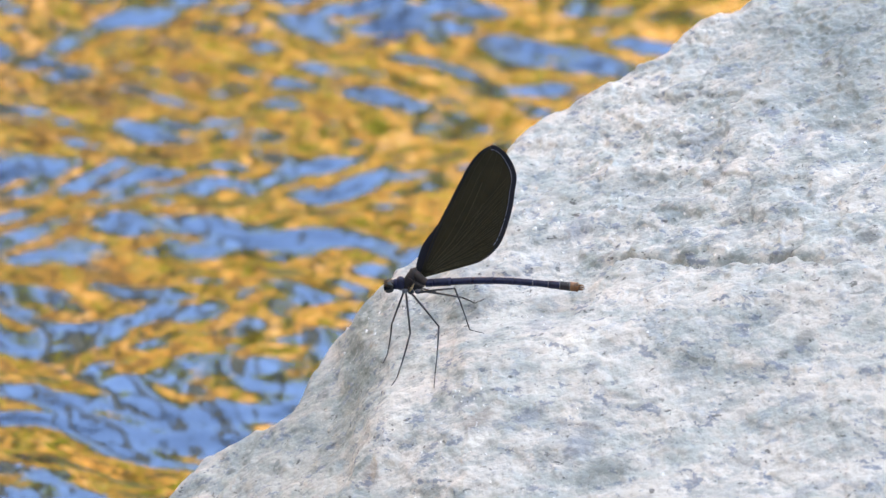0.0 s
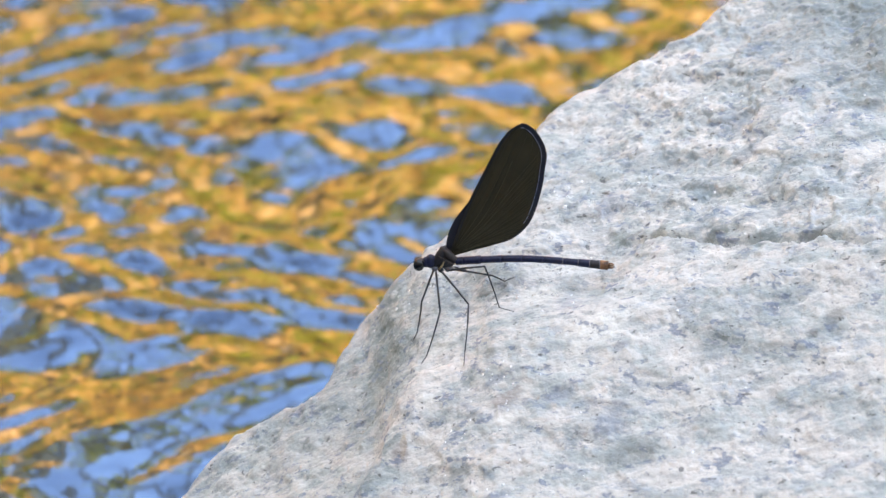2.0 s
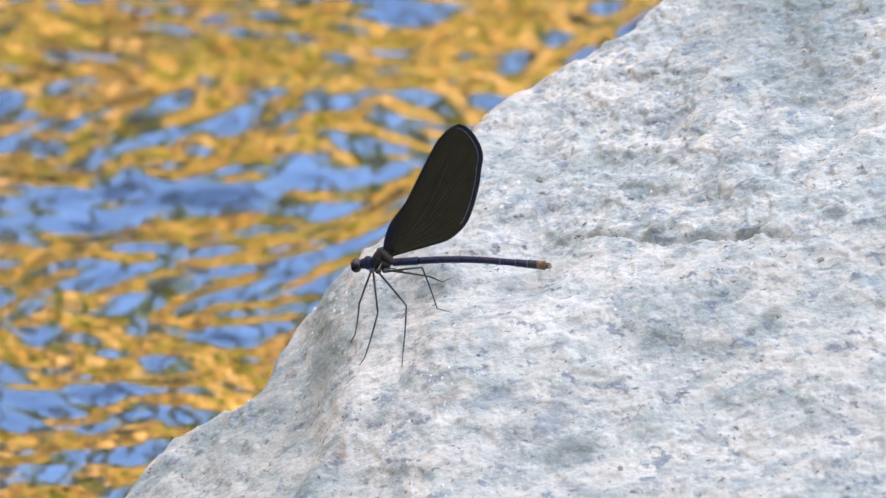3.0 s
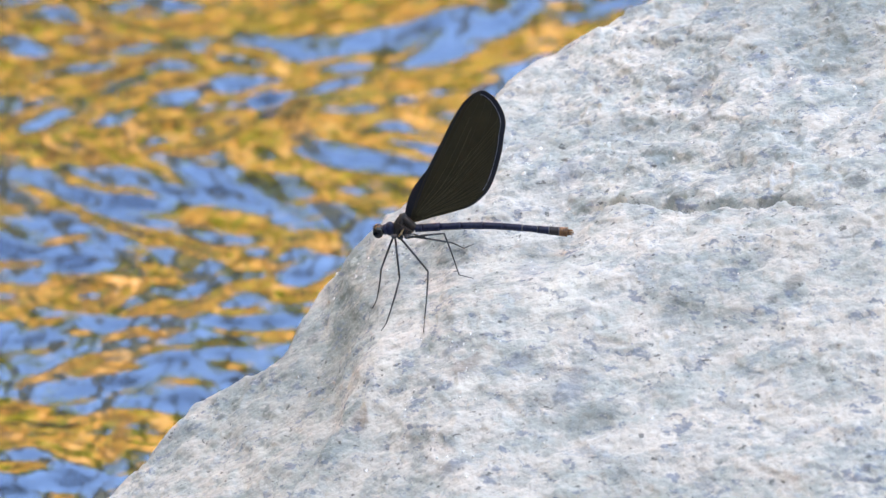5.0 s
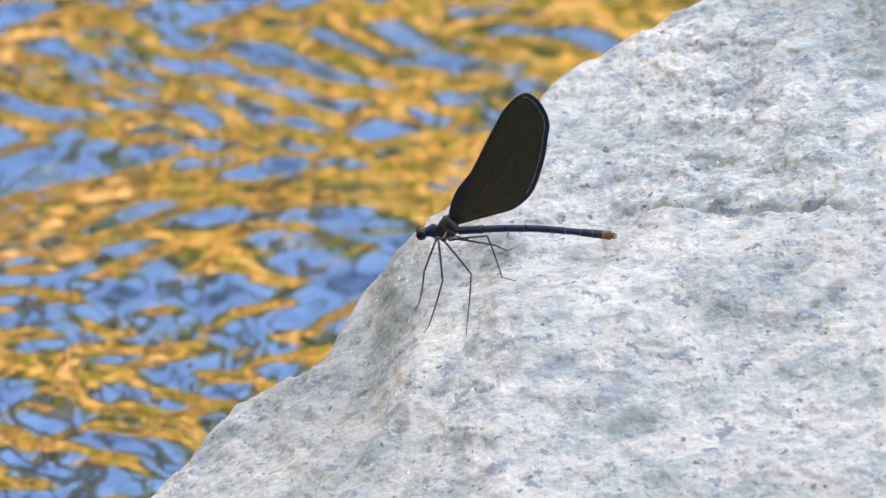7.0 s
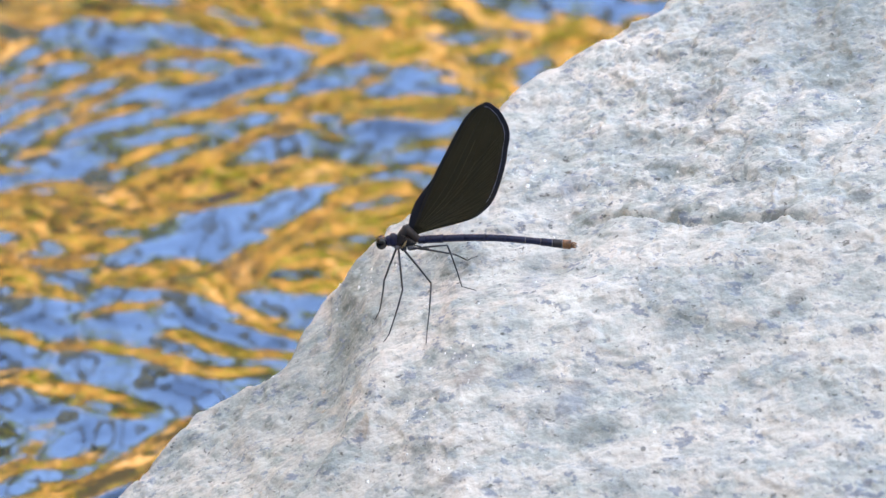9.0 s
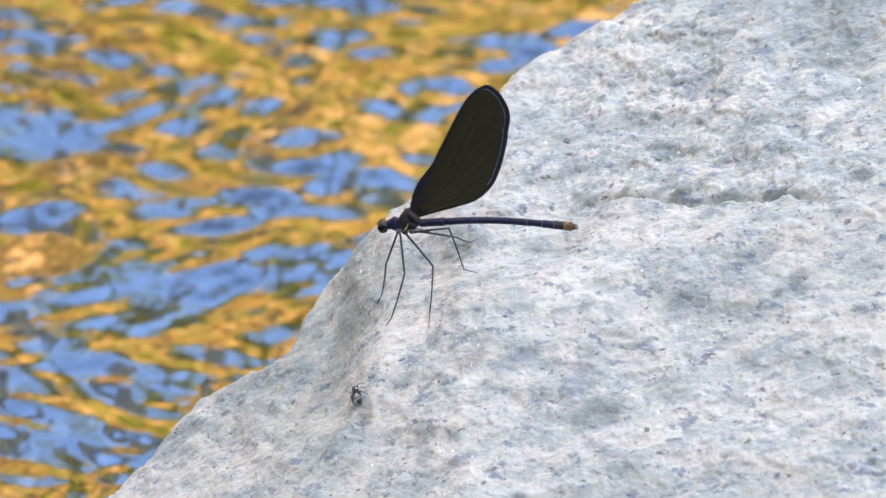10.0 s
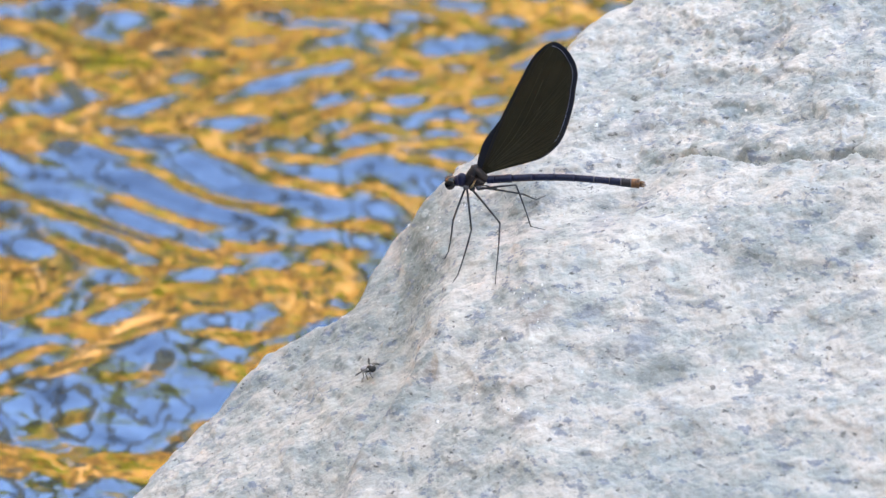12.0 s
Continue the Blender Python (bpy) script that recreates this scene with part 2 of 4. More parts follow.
    c = mix(n, l, times(n, l, times(n, l, step(n, l, mica, 0.565, 0.585), nest), 0.72), c, (0.19, 0.245, 0.35))
    speck = grain(n, l, flat, 480, 4, 0.65)
    c = mix(n, l, times(n, l, step(n, l, speck, 0.65, 0.69), 0.75), c, (0.12, 0.12, 0.13))
    salt = grain(n, l, bed, 640, 3, 0.6)
    c = mix(n, l, times(n, l, step(n, l, salt, 0.55, 0.64), 0.28), c, (0.90, 0.87, 0.84))
    c = mix(n, l, times(n, l, step(n, l, salt, 0.43, 0.34), 0.20), c, (0.28, 0.30, 0.34))
    fleck = grain(n, l, coords(n, l, (0.55, 0.75, 1.6), (10, -25, 5)), 420, 3, 0.6)
    c = mix(n, l, times(n, l, step(n, l, fleck, 0.66, 0.70), 0.75), c, (0.08, 0.08, 0.085))
    # a thin grey weathering film, thicker in places
    film = ramp(n, l, grain(n, l, v, 28, 5, 0.6), [(0.35, (0.705, 0.725, 0.715)), (0.62, (0.835, 0.82, 0.795))])
    c = mix(n, l, 1.0, c, film, "MULTIPLY")
    l.new(c, b.inputs["Base Color"])
    spark = grain(n, l, flat, 700, 1, 0.5)
    l.new(ramp(n, l, spark, [(0.68, (0.85, 0.85, 0.85)), (0.75, (0.2, 0.2, 0.2))]), b.inputs["Roughness"])
    bump(n, l, b, grain(n, l, v, 420, 2, 0.6), 0.62, 0.0012)
    return m


def water_material():
    """Dark water: a still, slightly blue mirror that strengthens towards grazing view."""
    m = bpy.data.materials.new("stream_water")
    m.use_nodes = True
    n, l = m.node_tree.nodes, m.node_tree.links
    n.remove(n["Principled BSDF"])
    body, gloss, fres, both = n.new("ShaderNodeBsdfDiffuse"), n.new("ShaderNodeBsdfAnisotropic"), n.new("ShaderNodeFresnel"), n.new("ShaderNodeMixShader")
    body.inputs["Color"].default_value = (0.0045, 0.0045, 0.0025, 1)
    gloss.inputs["Color"].default_value = (0.345, 0.61, 1.0, 1)
    gloss.inputs["Roughness"].default_value = 0.08
    fres.inputs["IOR"].default_value = 2.5
    rough = n.new("ShaderNodeBump")
    rough.inputs["Strength"].default_value, rough.inputs["Distance"].default_value = 0.20, 0.004
    l.new(grain(n, l, coords(n, l), 58, 2, 0.5), rough.inputs["Height"])
    l.new(rough.outputs[0], gloss.inputs["Normal"])
    l.new(rough.outputs[0], fres.inputs["Normal"])
    l.new(fres.outputs[0], both.inputs[0])
    l.new(body.outputs[0], both.inputs[1])
    l.new(gloss.outputs[0], both.inputs[2])
    l.new(both.outputs[0], n["Material Output"].inputs[0])
    return m


def bank_material():
    """Ochre earth and dry grass, wet brown at the foot, olive growth along the top."""
    m, n, l, b = material("dry_grass_bank", rough=0.95)
    v = coords(n, l)
    c = ramp(n, l, grain(n, l, v, 1.7, 5, 0.62), [(0.425, (0.028, 0.018, 0.006)), (0.470, (0.20, 0.075, 0.010)), (0.508, (0.66, 0.205, 0.024)), (0.550, (0.92, 0.33, 0.085)), (0.61, (0.95, 0.49, 0.25))])
    c = mix(n, l, step(n, l, grain(n, l, v, 1.3, 7, 0.7), 0.545, 0.57), c, (0.15, 0.145, 0.003))
    z = n.new("ShaderNodeSeparateXYZ")
    l.new(nodes_add(n, l, v, grain(n, l, v, 1.8, 6, 0.7), 1.2), z.inputs[0])
    c = mix(n, l, times(n, l, step(n, l, z.outputs[2], 2.75, 3.25), step(n, l, grain(n, l, v, 0.9, 5, 0.65), 0.46, 0.53)), c, mix(n, l, step(n, l, grain(n, l, v, 6.0, 5, 0.7), 0.4, 0.6), (0.022, 0.022, 0.003), (0.25, 0.20, 0.005)))
    c = mix(n, l, step(n, l, z.outputs[2], 0.55, 0.1), c, (0.09, 0.065, 0.025))
    l.new(c, b.inputs["Base Color"])
    bump(n, l, b, grain(n, l, v, 6, 5, 0.7), 1.0, 0.15)
    return m


def plain_earth():
    m, n, l, b = material("dark_earth", rough=0.95)
    l.new(ramp(n, l, grain(n, l, coords(n, l), 1.4, 6), [(0.3, (0.16, 0.15, 0.12)), (0.7, (0.30, 0.28, 0.23))]), b.inputs["Base Color"])
    return m


def leaf_material(name, low, mid, high):
    m, n, l, b = material(name, rough=0.6)
    g = n.new("ShaderNodeNewGeometry")
    l.new(ramp(n, l, g.outputs["Random Per Island"], [(0.0, low), (0.6, mid), (1.0, high)]), b.inputs["Base Color"])
    return m


STONE, WATER, BANK, EARTH = stone_material(), water_material(), bank_material(), plain_earth()
LEAF = leaf_material("olive_leaves", (0.17, 0.17, 0.006), (0.30, 0.28, 0.010), (0.42, 0.36, 0.016))
DARK_LEAF = leaf_material("dark_leaves", (0.016, 0.015, 0.004), (0.030, 0.028, 0.006), (0.060, 0.055, 0.010))
QUARTZ = material("white_quartz", (0.90, 0.89, 0.88), 0.12, spec=0.7)[0]
WET_BARK = material("wet_dark_bark", (0.022, 0.018, 0.012), 0.6)[0]
BARK = material("shrub_bark", (0.05, 0.035, 0.02), 0.9)[0]


# ---------------------------------------------------------------- shared mesh code
def mesh_object(name, verts, faces, mat, parent=None, smooth=True):
    me = bpy.data.meshes.new(name)
    me.from_pydata(verts, [], faces)
    me.materials.append(mat)
    if smooth:
        me.polygons.foreach_set("use_smooth", [True] * len(me.polygons))
    ob = new(name, me)
    ob.parent = parent
    return ob


def sheet(name, xs, ys, zs, mat, plan=None):
    """A surface over the plan: zs[j, i] is its height at xs[i], ys[j], or at plan[0][j, i], plan[1][j, i]."""
    nx, ny = len(xs), len(ys)
    gx, gy = plan if plan else np.meshgrid(xs, ys)
    co = np.stack([gx, gy, zs], axis=-1).reshape(-1, 3).astype(np.float32)
    j, i = np.meshgrid(np.arange(ny - 1), np.arange(nx - 1), indexing="ij")
    a = (j * nx + i).ravel()
    quads = np.stack([a, a + 1, a + nx + 1, a + nx], axis=1).astype(np.int32)
    me = bpy.data.meshes.new(name)
    me.vertices.add(len(co))
    me.vertices.foreach_set("co", co.ravel())
    me.loops.add(quads.size)
    me.loops.foreach_set("vertex_index", quads.ravel())
    me.polygons.add(len(quads))
    me.polygons.foreach_set("loop_start", np.arange(0, quads.size, 4, dtype=np.int32))
    me.polygons.foreach_set("use_smooth", np.ones(len(quads), dtype=bool))
    me.update(calc_edges=True)
    me.validate()
    me.materials.append(mat)
    return new(name, me)


def spread(lo, fine_lo, fine_hi, hi, fine, coarse):
    """Coordinates from lo to hi, closely spaced between fine_lo and fine_hi."""
    return np.concatenate([np.arange(lo, fine_lo, coarse), np.arange(fine_lo, fine_hi, fine), np.arange(fine_hi, hi + coarse, coarse)])


def smooth_step(x):
    x = np.clip(x, 0, 1)
    return x * x * (3 - 2 * x)


# ---------------------------------------------------------------- the boulder
# The crest of the stone against the water: across and up, in the plane square to the view.
CREST_X = np.array([-0.30, -0.1035, -0.0773, -0.0708, -0.0677, -0.0623, -0.0554, -0.0522, -0.0483, -0.0451, -0.0419, -0.0403, -0.0348, -0.0322, -0.0292, -0.0251, -0.0235, -0.0229, -0.0186, -0.0122, -0.0075, 0.0, 0.0184, 0.0218, 0.0265, 0.0314, 0.0343, 0.0392, 0.0441, 0.0518, 0.0535, 0.0607, 0.0664, 0.0742, 0.0821, 0.0861, 0.134, 0.40])
CREST_V = np.array([-0.30, -0.0980, -0.0702, -0.0632, -0.0591, -0.0565, -0.0527, -0.0510, -0.0499, -0.0478, -0.0453, -0.0421, -0.0324, -0.0276, -0.0243, -0.0195, -0.0175, -0.0152, -0.0114, -0.0052, -0.0027, 0.0046, 0.0284, 0.0322, 0.0359, 0.0384, 0.0392, 0.0429, 0.0456, 0.0489, 0.0510, 0.0538, 0.0592, 0.0653, 0.0667, 0.0699, 0.0930, 0.16])


def front_face(x, y):
    """The side of the stone that faces the camera, as a height over the subject's level."""
    z = -0.0287 + 0.69 * np.minimum(x, 0.006) + 0.37 * np.maximum(x - 0.006, 0)
    # a shallow hollow beside the perch
    z = z - 0.0045 * np.exp(-((x - 0.034) / 0.013) ** 2 - ((y - 0.004) / 0.020) ** 2)
    z = z + 0.17 * np.maximum(y, -0.03) + 0.46 * np.minimum(y + 0.03, 0)
    # the step down to the lower lobe
    edge = np.interp(y, [-0.12, -0.06, -0.049, -0.0455, -0.038, -0.03, -0.01, 0.009, 0.053, 0.12], [-0.062, -0.042, -0.035, -0.031, -0.0245, -0.0205, -0.019, -0.0175, -0.022, -0.026])
    z = z - 0.0068 * smooth_step((edge - x) / (0.007 + 0.005 * smooth_step((y + 0.035) / 0.03)))
    # a rounded shoulder just inside that step
    z = z + 0.0022 * np.exp(-((x - edge - 0.004) / 0.008) ** 2)
    # the ledge with its crack
    ledge = 0.0106 - 0.71 * (x - 0.05) + 0.0012 * np.sin(x * 150) + 0.0008 * np.sin(x * 390 + 1) + 0.0005 * np.sin(x * 870)
    here = smooth_step((x - 0.038) / 0.012) * (1 - 0.85 * smooth_step((x - 0.098) / 0.014))
    z = z + here * 0.0010 * smooth_step((y - ledge) / 0.002) - here * 0.0027 * np.exp(-((y - ledge + 0.0002) / 0.0009) ** 2) * (0.85 + 0.15 * np.sin(x * 210 + 2) * np.sin(x * 97))
    return z


def screen(x, y, z):
    """Where a point shows in the plane square to the view."""
    k = DIST / (DIST + y * COS - z * SIN)
    return x * k, (y * SIN + z * COS) * k


def octaves(gx, gy, gz, size, layers, stretch=(1, 1, 1), shift=0.0):
    """Fractal noise at the points of a grid."""
    out = np.zeros(gx.size)
    fx, fy, fz = gx.ravel() * stretch[0] / size + shift, gy.ravel() * stretch[1] / size, gz.ravel() * stretch[2] / size
    f = noise.fractal
    for k in range(gx.size):
        out[k] = f((fx[k], fy[k], fz[k]), 1.0, 2.0, layers)
    return out.reshape(gx.shape)


def boulder():
    xs = spread(-0.34, -0.132, 0.150, 0.62, 0.00055, 0.008)
    ys = spread(-0.60, -0.215, 0.175, 0.60, 0.00055, 0.008)
    gx, gy = np.meshgrid(xs, ys)
    front = front_face(gx, gy)
    front = front + 0.0022 * octaves(gx, gy, front, 0.045, 3, (1, 1, 1.3))
    # the far flanks, below and beside the view
    flank = 1.6 * np.maximum(-0.24 - gy, 0) + 1.5 * np.maximum(gx - 0.22, 0)
    # crumbling weathered layers: flat scales that end in small sharp steps
    scale = octaves(gx, gy, front, 0.012, 3, (0.7, 1.1, 1.6), 7.3)
    wear = 0.0010 * scale + 0.0008 * smooth_step((scale - 0.05) / 0.12)
    grit = octaves(gx, gy, front, 0.0040, 3, (1.0, 0.65, 1.0), 3.1)
    wear = wear + 0.0006 * grit - 0.0008 * smooth_step((grit - 0.38) / 0.14) + 0.0008 * smooth_step((-0.45 - grit) / 0.15)
    # pits where flakes broke out above the crack
    pits = octaves(gx, gy, front, 0.0085, 3, (0.75, 0.8, 1.2), 11.7)
    above = smooth_step((gx - 0.03) / 0.03) * smooth_step((gy - 0.0106 + 0.71 * (gx - 0.05)) / 0.012)
    wear = wear - 0.0012 * above * smooth_step((pits - 0.16) / 0.14)
    lower = smooth_step((0.006 - gy - 0.71 * (gx - 0.05)) / 0.012)
    wear = (0.82 - 0.20 * lower) * wear
    # the crest: where the front would rise past the skyline, the stone turns down
    bend, fall = 0.009, 1.15
    kernel = np.ones(5) / 5
    skyline = CREST_V.copy()
    wide = np.linspace(-0.11, 0.14, 251)
    for turn in range(4):
        sx, sv = screen(gx, gy, front)
        over = sv - np.interp(sx, CREST_X, skyline) > 0
        over[0] = False
        first = np.where(over.any(axis=0), over.argmax(axis=0), len(ys) - 1)
        crest = np.convolve(np.pad(ys[first], 2, mode="edge"), kernel, mode="valid")
        past = np.maximum(gy - crest[None, :], 0)
        drop = np.where(past < bend * fall, past ** 2 / (2 * bend), fall * past - bend * fall ** 2 / 2)
        z = front - drop - flank
        # relief stands out along the slope's own direction
        lean_y, lean_x = np.gradient(z, ys, xs)
        long = np.sqrt(1 + lean_x ** 2 + lean_y ** 2)
        px, py, pz = gx - lean_x / long * wear, gy - lean_y / long * wear, z + wear / long
        # compare the finished skyline with the wanted one and correct it
        sx, sv = screen(px, py, pz)
        top = np.full(len(wide), -1.0)
        slot = np.round((sx.ravel() + 0.11) / 0.001).astype(int)
        inside = (slot >= 0) & (slot < len(wide))
        np.maximum.at(top, slot[inside], sv.ravel()[inside])
        wrong = np.convolve(np.pad(top - np.interp(wide, CREST_X, CREST_V), 1, mode="edge"), np.ones(3) / 3, mode="valid")
        skyline = skyline - np.where((CREST_X > -0.108) & (CREST_X < 0.137), np.interp(CREST_X, wide, wrong), 0)
    ob = sheet("boulder", xs, ys, np.maximum(pz + LIFT, -0.25), STONE, (px, py))
    return tagged(ob, "pale grey speckled gneiss boulder standing in the stream", "boulder"), xs, ys, z + wear * long + LIFT


rock, rock_x, rock_y, rock_z = boulder()


def rock_top(x, y):
    """The stone's height over the water at a place of the plan."""
    i = min(max(int(np.searchsorted(rock_x, x)), 1), len(rock_x) - 1)
    j = min(max(int(np.searchsorted(rock_y, y)), 1), len(rock_y) - 1)
    u = (x - rock_x[i - 1]) / (rock_x[i] - rock_x[i - 1])
    v = (y - rock_y[j - 1]) / (rock_y[j] - rock_y[j - 1])
    a, b, c, d = rock_z[j - 1, i - 1], rock_z[j - 1, i], rock_z[j, i - 1], rock_z[j, i]
    return float((a * (1 - u) + b * u) * (1 - v) + (c * (1 - u) + d * u) * v)


def quartz_grains():
    """Small clear crystals that stand out of the weathered stone and catch the sky."""
    rng = random.Random(21)
    verts, faces = [], []
    nests = [(0.038, 0.036), (0.026, 0.050), (0.006, -0.038), (0.0065, -0.074), (0.115, 0.02), (0.060, 0.015), (-0.018, 0.03), (0.020, 0.0), (0.0, -0.05), (0.075, 0.075)]
    for k in range(210):
        if k % 3:
            cx, cy = nests[k % len(nests)]
            x, y = rng.gauss(cx, 0.006), rng.gauss(cy, 0.007)
        else:
            x, y = rng.uniform(-0.05, 0.12), rng.uniform(-0.09, 0.09)
        r = rng.uniform(0.00025, 0.00055) * (1.5 if k % 11 == 0 else 1)
        turn = Euler((rng.uniform(-0.6, 0.6), rng.uniform(-0.6, 0.6), rng.random() * 6.28)).to_matrix()
        centre = Vector((x, y, rock_top(x, y)))
        i = len(verts)
        for q in range(5):
            a = q * 1.2566
            verts.append(tuple(centre + turn @ Vector((math.cos(a) * r * rng.uniform(0.7, 1.4), math.sin(a) * r * rng.uniform(0.7, 1.2), -0.6 * r))))
        for q in range(5):
            a = q * 1.2566 + 0.4
            verts.append(tuple(centre + turn @ Vector((math.cos(a) * r * 0.6, math.sin(a) * r * 0.6, r * rng.uniform(0.4, 0.8)))))
        faces += [(i + q, i + (q + 1) % 5, i + 5 + (q + 1) % 5, i + 5 + q) for q in range(5)]
        faces.append(tuple(i + 5 + q for q in range(5)))
    grains = mesh_object("quartz_grit", verts, faces, QUARTZ, rock, smooth=False)
    return tagged(grains, "small white quartz crystals", kind="stuff")


quartz_grains()


# ---------------------------------------------------------------- the stream
FLOW = 0.40      # metres a second, towards the left


def stream():
    """One sheet of water: long waves all over the pool, fine ripples where the stream runs past the boulder."""
    xs = np.concatenate([np.arange(-40, -2.5, 0.75), np.arange(-2.5, -0.35, 0.05), np.arange(-0.35, 5.15, 0.0030), np.arange(5.15, 8.0, 0.05), np.arange(8.0, 46.0, 0.75)])
    ys = np.concatenate([np.arange(-5.0, -2.6, 0.3), np.arange(-2.6, 0.12, 0.03), np.arange(0.12, 0.98, 0.0030), np.arange(0.98, 4.5, 0.035), np.arange(4.5, 14.2, 0.3)])
    gx, gy = np.meshgrid(xs, ys)
    fine = smooth_step((gx + 0.35) / 0.05) * smooth_step((5.15 - gx) / 0.05) * smooth_step((gy - 0.12) / 0.03) * smooth_step((0.98 - gy) / 0.03)
    broad = smooth_step((gx + 2.5) / 0.5) * smooth_step((8.0 - gx) / 0.5) * smooth_step((gy + 2.6) / 0.5) * smooth_step((4.5 - gy) / 0.5)
    rng = np.random.default_rng(4)

    def train(lengths, count, slope, aim, fan):
        """Many crossing waves whose slopes add up to the given mean slope."""
        out = np.zeros(gx.shape)
        for k in range(count):
            length = lengths[0] * (lengths[1] / lengths[0]) ** rng.random()
            ang = math.pi / 2 + (1 if k % 2 else -1) * abs(rng.normal(aim, fan))
            out += slope * math.sqrt(2 / count) * length / (2 * math.pi) * np.sin((math.cos(ang) * wx + math.sin(ang) * wy) * 2 * math.pi / length + rng.random() * 6.283)
        return out
    # crests wander: the plan is bent before the waves are laid on it
    wx = gx + 0.020 * np.sin(gy * 17 + gx * 5.1) + 0.012 * np.sin(gy * 31 - gx * 12.7 + 1.3)
    wy = gy + 0.016 * np.sin(gx * 13.3 + 0.7) + 0.010 * np.sin(gx * 27.1 + gy * 21 + 2.1) + 0.005 * np.sin(gx * 61 - gy * 33)
    # gusts: fine ripples come in patches
    patch = 0.5 + 0.5 * np.sin(gx * 9.7 + 2.2 * np.sin(gy * 7.3 + gx * 3.1)) * np.sin(gy * 11.9 + 1.9 * np.sin(gx * 5.7))
    long = train((0.14, 0.36), 18, 0.032, 0.6, 0.5)
    middle = train((0.050, 0.110), 40, 0.056, 0.95, 0.6)
    short = train((0.017, 0.042), 64, 0.100, 1.0, 0.6) * (0.75 + 0.5 * patch)
    tiny = train((0.010, 0.018), 40, 0.036, 1.0, 0.6) * (0.6 + 0.6 * patch)
    short = short + tiny + middle
    ob = sheet("water", xs, ys, short * fine + long * broad, WATER)
    return tagged(ob, "rippling stream water mirroring blue sky and a golden bank", "water", kind="structure")


water = stream()


# ---------------------------------------------------------------- the banks
def banks():
    xs, ys = np.arange(-45, 45.1, 0.4), np.arange(5.5, 60, 0.3)
    gx, gy = np.meshgrid(xs, ys)
    rise = 6.6 + 0.5 * np.sin(gx * 0.35) + 0.3 * np.sin(gx * 0.9 + 1)
    z = -0.4 + 4.8 * smooth_step((gy - rise) / 4.2) + 0.25 * octaves(gx, gy, gx * 0, 1.6, 4)
    far = sheet("far_bank", xs, ys, z, BANK)
    tagged(far, "sunlit bank of dry golden grass across the stream", "bank", kind="structure")
    # unseen bank, added to keep sun off the boulder and dim its left
    xs, ys = np.arange(-12, 30.1, 0.3), np.arange(-9.0, 4.6, 0.2)
    gx, gy = np.meshgrid(xs, ys)
    wall = np.maximum(-2.7 - gy, np.minimum((-1.9 - gx + 0.2 * np.sin(gy * 1.3)) * 1.5, (4.2 - gy) * 1.5))
    z = -0.4 + 6.4 * smooth_step(wall / 2.6) + 0.2 * octaves(gx, gy, gx * 0, 1.2, 3)
    bend = sheet("shade_bank", xs, ys, z, EARTH)
    tagged(bend, "unseen earth bank added to shade the boulder and pool", "bank", kind="structure")


banks()


def shrub(x, y, z, size, seed, dark):
    rng = random.Random(seed)
    base = new("shrub")
    base.matrix_basis = pose(x, y, z)
    verts, faces = [], []
    for k in range(5):
        a, lean = rng.random() * 6.283, rng.uniform(0.2, 0.6)
        tip = (math.cos(a) * lean * size, math.sin(a) * lean * size, size * rng.uniform(0.5, 0.8))
        s = len(verts)
        for h, r in ((0, 0.05), (1, 0.015)):
            for q in range(5):
                verts.append((tip[0] * h + r * size * math.cos(q * 1.2566), tip[1] * h + r * size * math.sin(q * 1.2566), tip[2] * h))
        faces += [(s + q, s + (q + 1) % 5, s + 5 + (q + 1) % 5, s + 5 + q) for q in range(5)]
    mesh_object("stems", verts, faces, BARK, base)
    verts, faces = [], []
    clumps = [(rng.gauss(0, 0.36) * size, rng.gauss(0, 0.36) * size, size * rng.uniform(0.25, 1.05)) for _ in range(16)]
    for k in range(500):
        c = clumps[rng.randrange(16)]
        p = Vector((c[0] + rng.gauss(0, 0.13) * size, c[1] + rng.gauss(0, 0.13) * size, c[2] + rng.gauss(0, 0.11) * size))
        turn = Euler((rng.uniform(-1, 1), rng.uniform(-1, 1), rng.random() * 6.28)).to_matrix()
        w = size * rng.uniform(0.05, 0.09)
        s = len(verts)
        for q in ((-1.6, 0, 0), (0, -0.6, 0.1), (1.6, 0, 0), (0, 0.6, 0.1)):
            verts.append(tuple(p + turn @ (Vector(q) * w)))
        faces.append((s, s + 1, s + 2, s + 3))
    mesh_object("leaves", verts, faces, DARK_LEAF if dark else LEAF, base, smooth=False)
    return tagged(base, "dark leafy shrub on the dry far bank" if dark else "olive green shrub on the dry far bank", "shrub", "shrubs on the far bank")


shrub_rng = random.Random(11)
for k in range(40):
    sx = -13 + 26 * k / 39 + shrub_rng.uniform(-0.5, 0.5)
    high = k % 3 == 0
    sy = shrub_rng.uniform(10.2, 11.5) if high else shrub_rng.uniform(7.4, 9.9)
    shrub(sx, sy, 3.9 if high else -0.45 + 4.65 * smooth_step((sy - 6.6) / 4.2), shrub_rng.uniform(0.4, 1.1) if high else shrub_rng.uniform(0.4, 0.85), k, k % 5 in (1, 2, 3))
